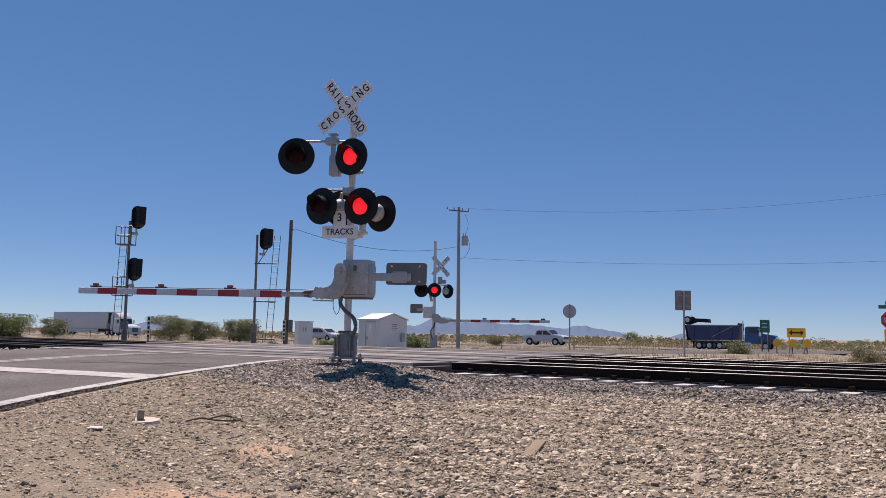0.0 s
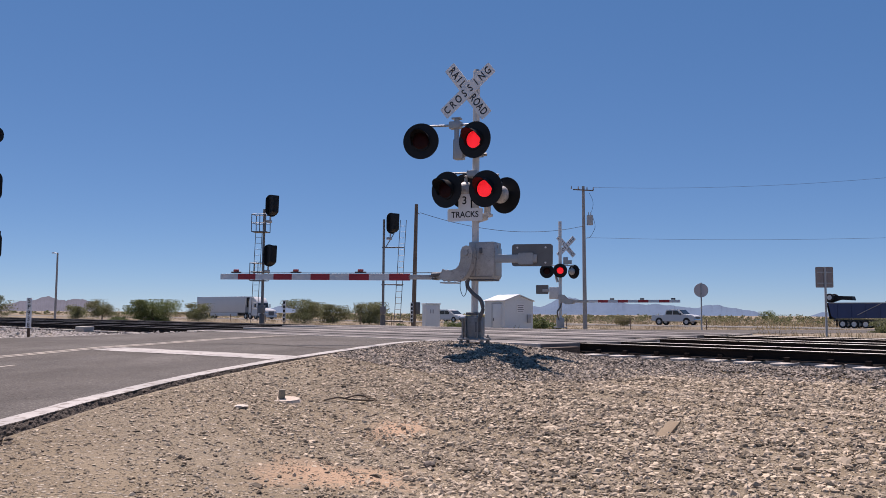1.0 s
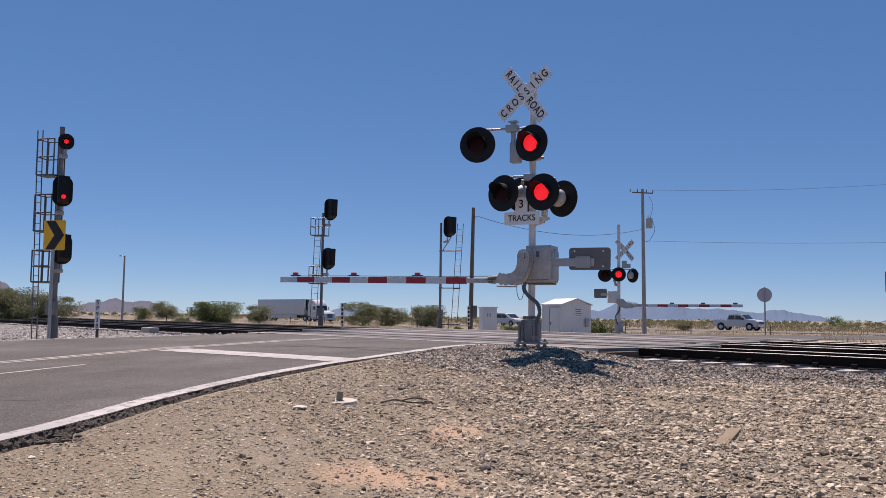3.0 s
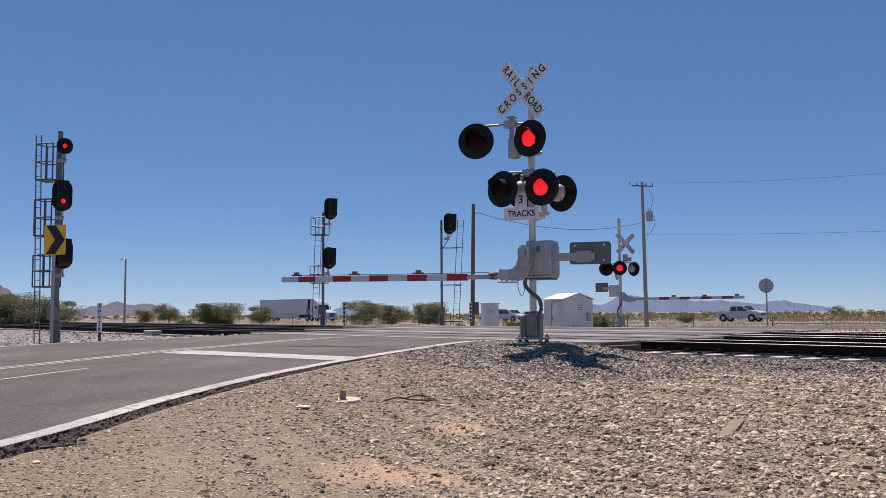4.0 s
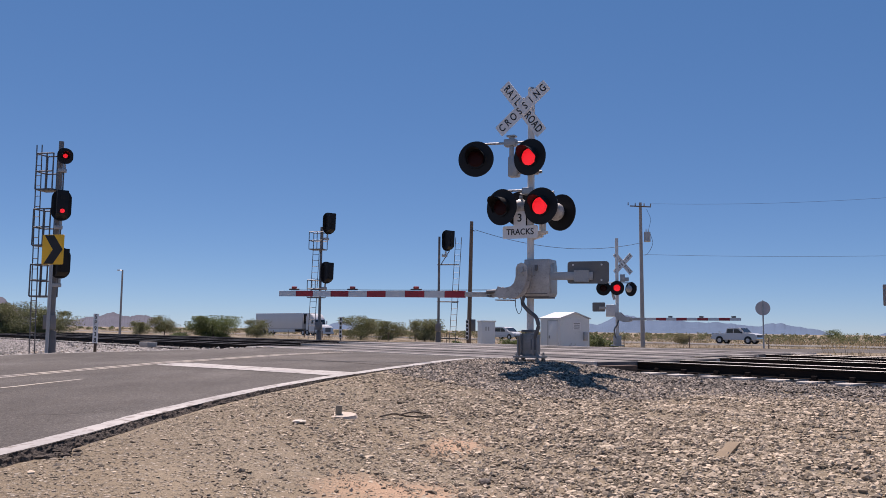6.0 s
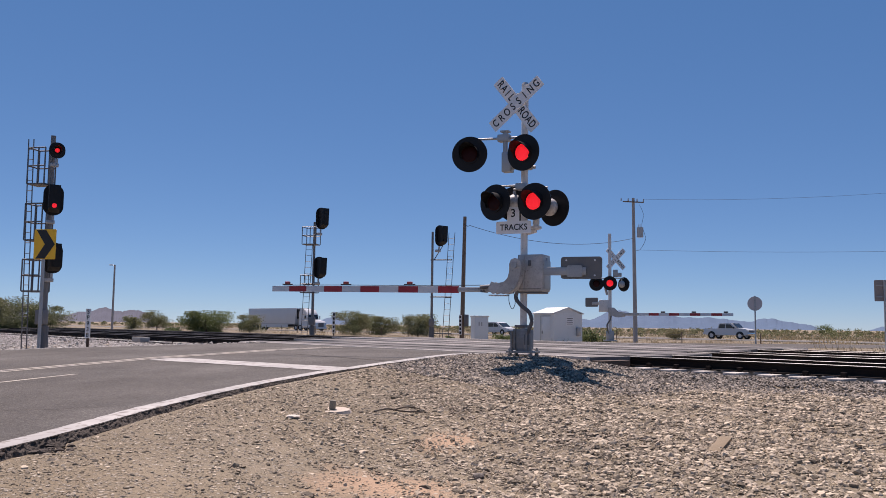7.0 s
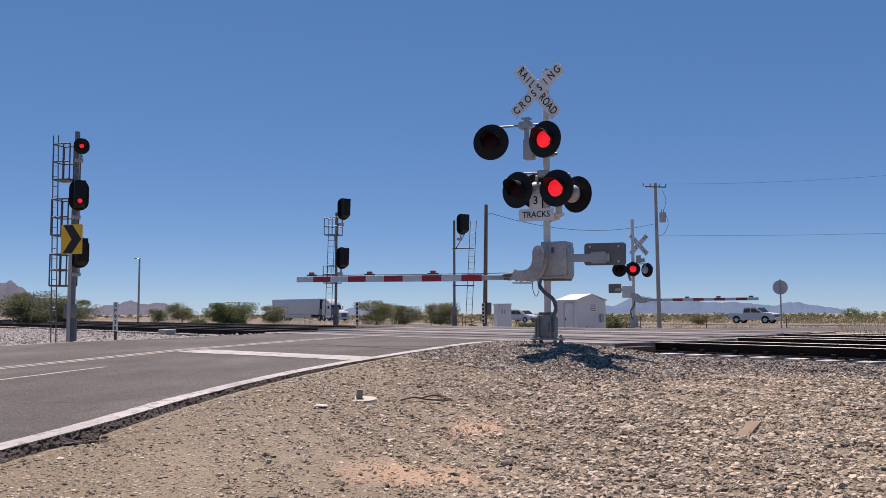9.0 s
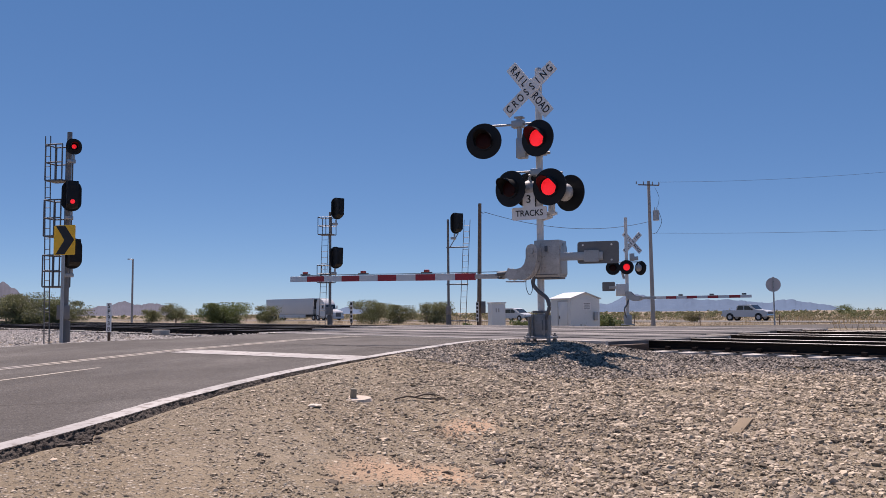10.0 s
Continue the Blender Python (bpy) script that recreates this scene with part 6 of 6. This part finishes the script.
def dump_truck(m):
    g = thing("dump_truck", m, "blue dump truck with a dark blue tipper body", "truck")
    part("tipper_body", prism([(-4.9, 1.45), (-5.25, 3.05), (-4.85, 3.1), (1.45, 3.05), (1.55, 2.95), (1.3, 1.25), (-4.5, 1.15)], -1.25, 1.25, 0.04), M_DARKBLUE, g, "dark blue steel tipper body")
    for x in (-4.2, -2.6, -1.0, 0.6):
        part("body_rib", box(bmesh.new(), (x, -1.28, 2.1), (0.12, 0.06, 1.7)), M_DARKBLUE, g)
        part("body_rib", box(bmesh.new(), (x, 1.28, 2.1), (0.12, 0.06, 1.7)), M_DARKBLUE, g)
    part("top_rail", box(bmesh.new(), (-1.8, -1.27, 3.08), (6.6, 0.1, 0.1)), M_GALV, g)
    part("top_rail", box(bmesh.new(), (-1.8, 1.27, 3.08), (6.6, 0.1, 0.1)), M_GALV, g)
    part("lift_arm", prism([(-5.6, 3.3), (-5.2, 4.0), (-4.0, 3.95), (-2.6, 3.9), (-2.5, 3.4), (-4.2, 3.5), (-5.3, 3.1)], -0.7, 0.7, 0.03), M_BLACK, g, "dark folded lift axle frame")
    for y in (-0.95, 0.95):
        w = wheel(g, -5.1, y, 0.5, 0.36)
        w.location.z = 3.75
    cab = [(2.1, 0.85), (2.1, 2.75), (2.3, 2.95), (3.5, 2.95), (3.85, 2.1), (5.6, 1.85), (5.75, 1.6), (5.75, 0.8), (4.9, 0.75)]
    part("cab", prism(cab, -1.05, 1.05, 0.06), M_BLUECAR, g, "bright blue conventional cab")
    part("windshield", prism([(3.5, 2.85), (3.58, 2.82), (3.9, 2.15), (3.82, 2.1)], -0.92, 0.92), M_GLASS, g)
    part("side_window", box(bmesh.new(), (3.0, -1.06, 2.45), (0.85, 0.03, 0.6)), M_GLASS, g)
    part("side_window", box(bmesh.new(), (3.0, 1.06, 2.45), (0.85, 0.03, 0.6)), M_GLASS, g)
    part("fender", box(bmesh.new(), (4.6, -1.1, 1.15), (1.4, 0.3, 0.14), bevel=0.05), M_BLUECAR, g)
    part("fender", box(bmesh.new(), (4.6, 1.1, 1.15), (1.4, 0.3, 0.14), bevel=0.05), M_BLUECAR, g)
    part("bumper", box(bmesh.new(), (5.85, 0, 0.6), (0.16, 2.3, 0.4), bevel=0.04), M_CHROME, g)
    part("fuel_tank", rod(bmesh.new(), (1.5, -0.95, 0.8), (2.9, -0.95, 0.8), 0.32, seg=16), M_CHROME, g)
    part("exhaust_stack", rod(bmesh.new(), (1.85, -0.9, 1.2), (1.85, -0.9, 3.7), 0.09), M_CHROME, g)
    part("chassis", box(bmesh.new(), (0.3, 0, 0.95), (10.4, 0.8, 0.26)), M_DARKSTEEL, g)
    part("tarp_roll", rod(bmesh.new(), (1.4, -1.2, 3.22), (1.4, 1.2, 3.22), 0.14, seg=14), M_BLACK, g, "rolled black tarp")
    part("tailgate", prism([(-5.0, 1.1), (-5.3, 3.1), (-5.4, 3.1), (-5.12, 1.1)], -1.27, 1.27), M_BLACK, g, "dark tailgate")
    part("grille", box(bmesh.new(), (5.76, 0, 1.35), (0.05, 1.0, 0.75), bevel=0.02), M_CHROME, g)
    part("sun_visor", box(bmesh.new(), (3.68, 0, 2.88), (0.25, 1.9, 0.06), bevel=0.02), M_BLUECAR, g)
    part("air_cleaner", rod(bmesh.new(), (3.95, -1.1, 1.75), (3.95, -1.1, 2.3), 0.17, seg=14), M_CHROME, g)
    for y in (-1.26, 1.26):
        part("tarp_arm", rod(bmesh.new(), (-1.9, y * 1.04, 1.6), (0.9, y * 1.04, 3.05), 0.04, seg=8), M_GALV, g)
        part("mud_flap", box(bmesh.new(), (-4.3, y * 0.85, 0.62), (0.03, 0.6, 0.8)), M_BLACK, g)
        part("headlight", box(bmesh.new(), (5.6, y * 0.72, 1.2), (0.2, 0.26, 0.2), bevel=0.04), M_CHROME, g)
        part("side_step", box(bmesh.new(), (2.5, y * 0.85, 0.62), (0.9, 0.3, 0.06)), M_CHROME, g)
    for y in (-1.05, 1.05):
        part("mirror", box(bmesh.new(), (3.7, y * 1.25, 2.35), (0.1, 0.2, 0.5), bevel=0.03), M_BLACK, g)
        for x in (4.6, 0.4, -1.0, -2.3, -3.6):
            wheel(g, x, y, 0.5, 0.36)
    return g


def pickup(m):
    g = thing("pickup_truck", m, "white crew cab pickup truck on the highway", "car")
    body = [(-2.75, 0.55), (-2.8, 1.15), (-1.05, 1.18), (-0.85, 1.78), (-0.6, 1.86), (0.75, 1.86), (1.35, 1.3), (2.5, 1.18), (2.75, 1.0), (2.78, 0.5), (2.3, 0.42), (-2.4, 0.42)]
    part("body", prism(body, -0.93, 0.93, 0.06), M_WHITECAR, g, "white painted body")
    for y in (-0.935, 0.935):
        part("side_window", prism([(-0.85, 1.25), (-0.72, 1.7), (-0.05, 1.72), (-0.05, 1.25)], y - 0.012, y + 0.012), M_GLASS, g)
        part("side_window", prism([(0.05, 1.25), (0.05, 1.72), (0.62, 1.7), (1.02, 1.25)], y - 0.012, y + 0.012), M_GLASS, g)
        for x in (-1.75, 1.75):
            part("wheel_arch", rod(bmesh.new(), (x, y * 0.97, 0.42), (x, y * 1.01, 0.42), 0.47, seg=24), M_BLACK, g)
        part("mirror", box(bmesh.new(), (1.05, y * 1.14, 1.32), (0.12, 0.2, 0.2), bevel=0.04), M_BLACK, g)
        for x in (1.75, -1.75):
            wheel(g, x, y * 0.93, 0.4, 0.27)
    part("windshield", prism([(0.76, 1.8), (0.86, 1.84), (1.4, 1.33), (1.32, 1.29)], -0.8, 0.8), M_GLASS, g)
    part("bed", box(bmesh.new(), (-1.95, 0, 1.17), (1.5, 1.6, 0.04)), M_BLACK, g)
    part("bumper", box(bmesh.new(), (2.8, 0, 0.6), (0.12, 1.85, 0.26), bevel=0.04), M_CHROME, g)
    part("bumper", box(bmesh.new(), (-2.83, 0, 0.6), (0.12, 1.85, 0.22), bevel=0.04), M_CHROME, g)
    part("grille", box(bmesh.new(), (2.77, 0, 0.92), (0.05, 1.3, 0.26), bevel=0.02), M_DARKSTEEL, g)
    return g


def on_highway(az, d):
    p = at(az, d, HWY_Z + 0.005)
    return Matrix.Translation(p) @ Matrix.Rotation(math.atan2(HD.y, HD.x), 4, "Z")


semi(on_highway(-21.9, 156))
dump_truck(on_highway(18.7, 94.5) @ Matrix.Scale(0.82, 4))
pickup(on_highway(6.98, 106))


def minivan(m):
    g = thing("minivan", m, "white minivan with dark windows on the highway", "car")
    body = [(-2.45, 0.4), (-2.5, 1.0), (-2.3, 1.62), (-2.0, 1.74), (0.3, 1.74), (0.75, 1.62), (1.55, 1.08), (2.3, 0.92), (2.5, 0.7), (2.5, 0.36), (-2.3, 0.32)]
    part("body", prism(body, -0.95, 0.95, 0.07), M_WHITECAR, g, "white painted body")
    for y in (-0.955, 0.955):
        for x0, x1, x2, x3 in ((-2.2, -2.05, -1.15, -1.15), (-1.08, -1.08, -0.1, -0.1), (-0.03, -0.03, 0.42, 1.05)):
            part("side_window", prism([(x0, 1.08), (x1, 1.56), (x2, 1.58), (x3, 1.08)], y - 0.01, y + 0.01), M_GLASS, g)
        for x in (-1.5, 1.55):
            part("wheel_arch", rod(bmesh.new(), (x, y * 0.97, 0.36), (x, y * 1.005, 0.36), 0.4, seg=24), M_BLACK, g)
            wheel(g, x, y * 0.93, 0.34, 0.23)
        part("mirror", box(bmesh.new(), (0.95, y * 1.1, 1.15), (0.12, 0.18, 0.14), bevel=0.04), M_WHITECAR, g)
        part("headlight", box(bmesh.new(), (2.33, y * 0.76, 0.78), (0.3, 0.32, 0.14), bevel=0.04), M_CHROME, g)
    part("windshield", prism([(0.72, 1.58), (0.8, 1.62), (1.58, 1.1), (1.5, 1.06)], -0.82, 0.82), M_GLASS, g)
    part("bumper", box(bmesh.new(), (2.5, 0, 0.45), (0.12, 1.8, 0.22), bevel=0.05), M_DARKSTEEL, g)
    return g


minivan(on_highway(-7.9, 119))
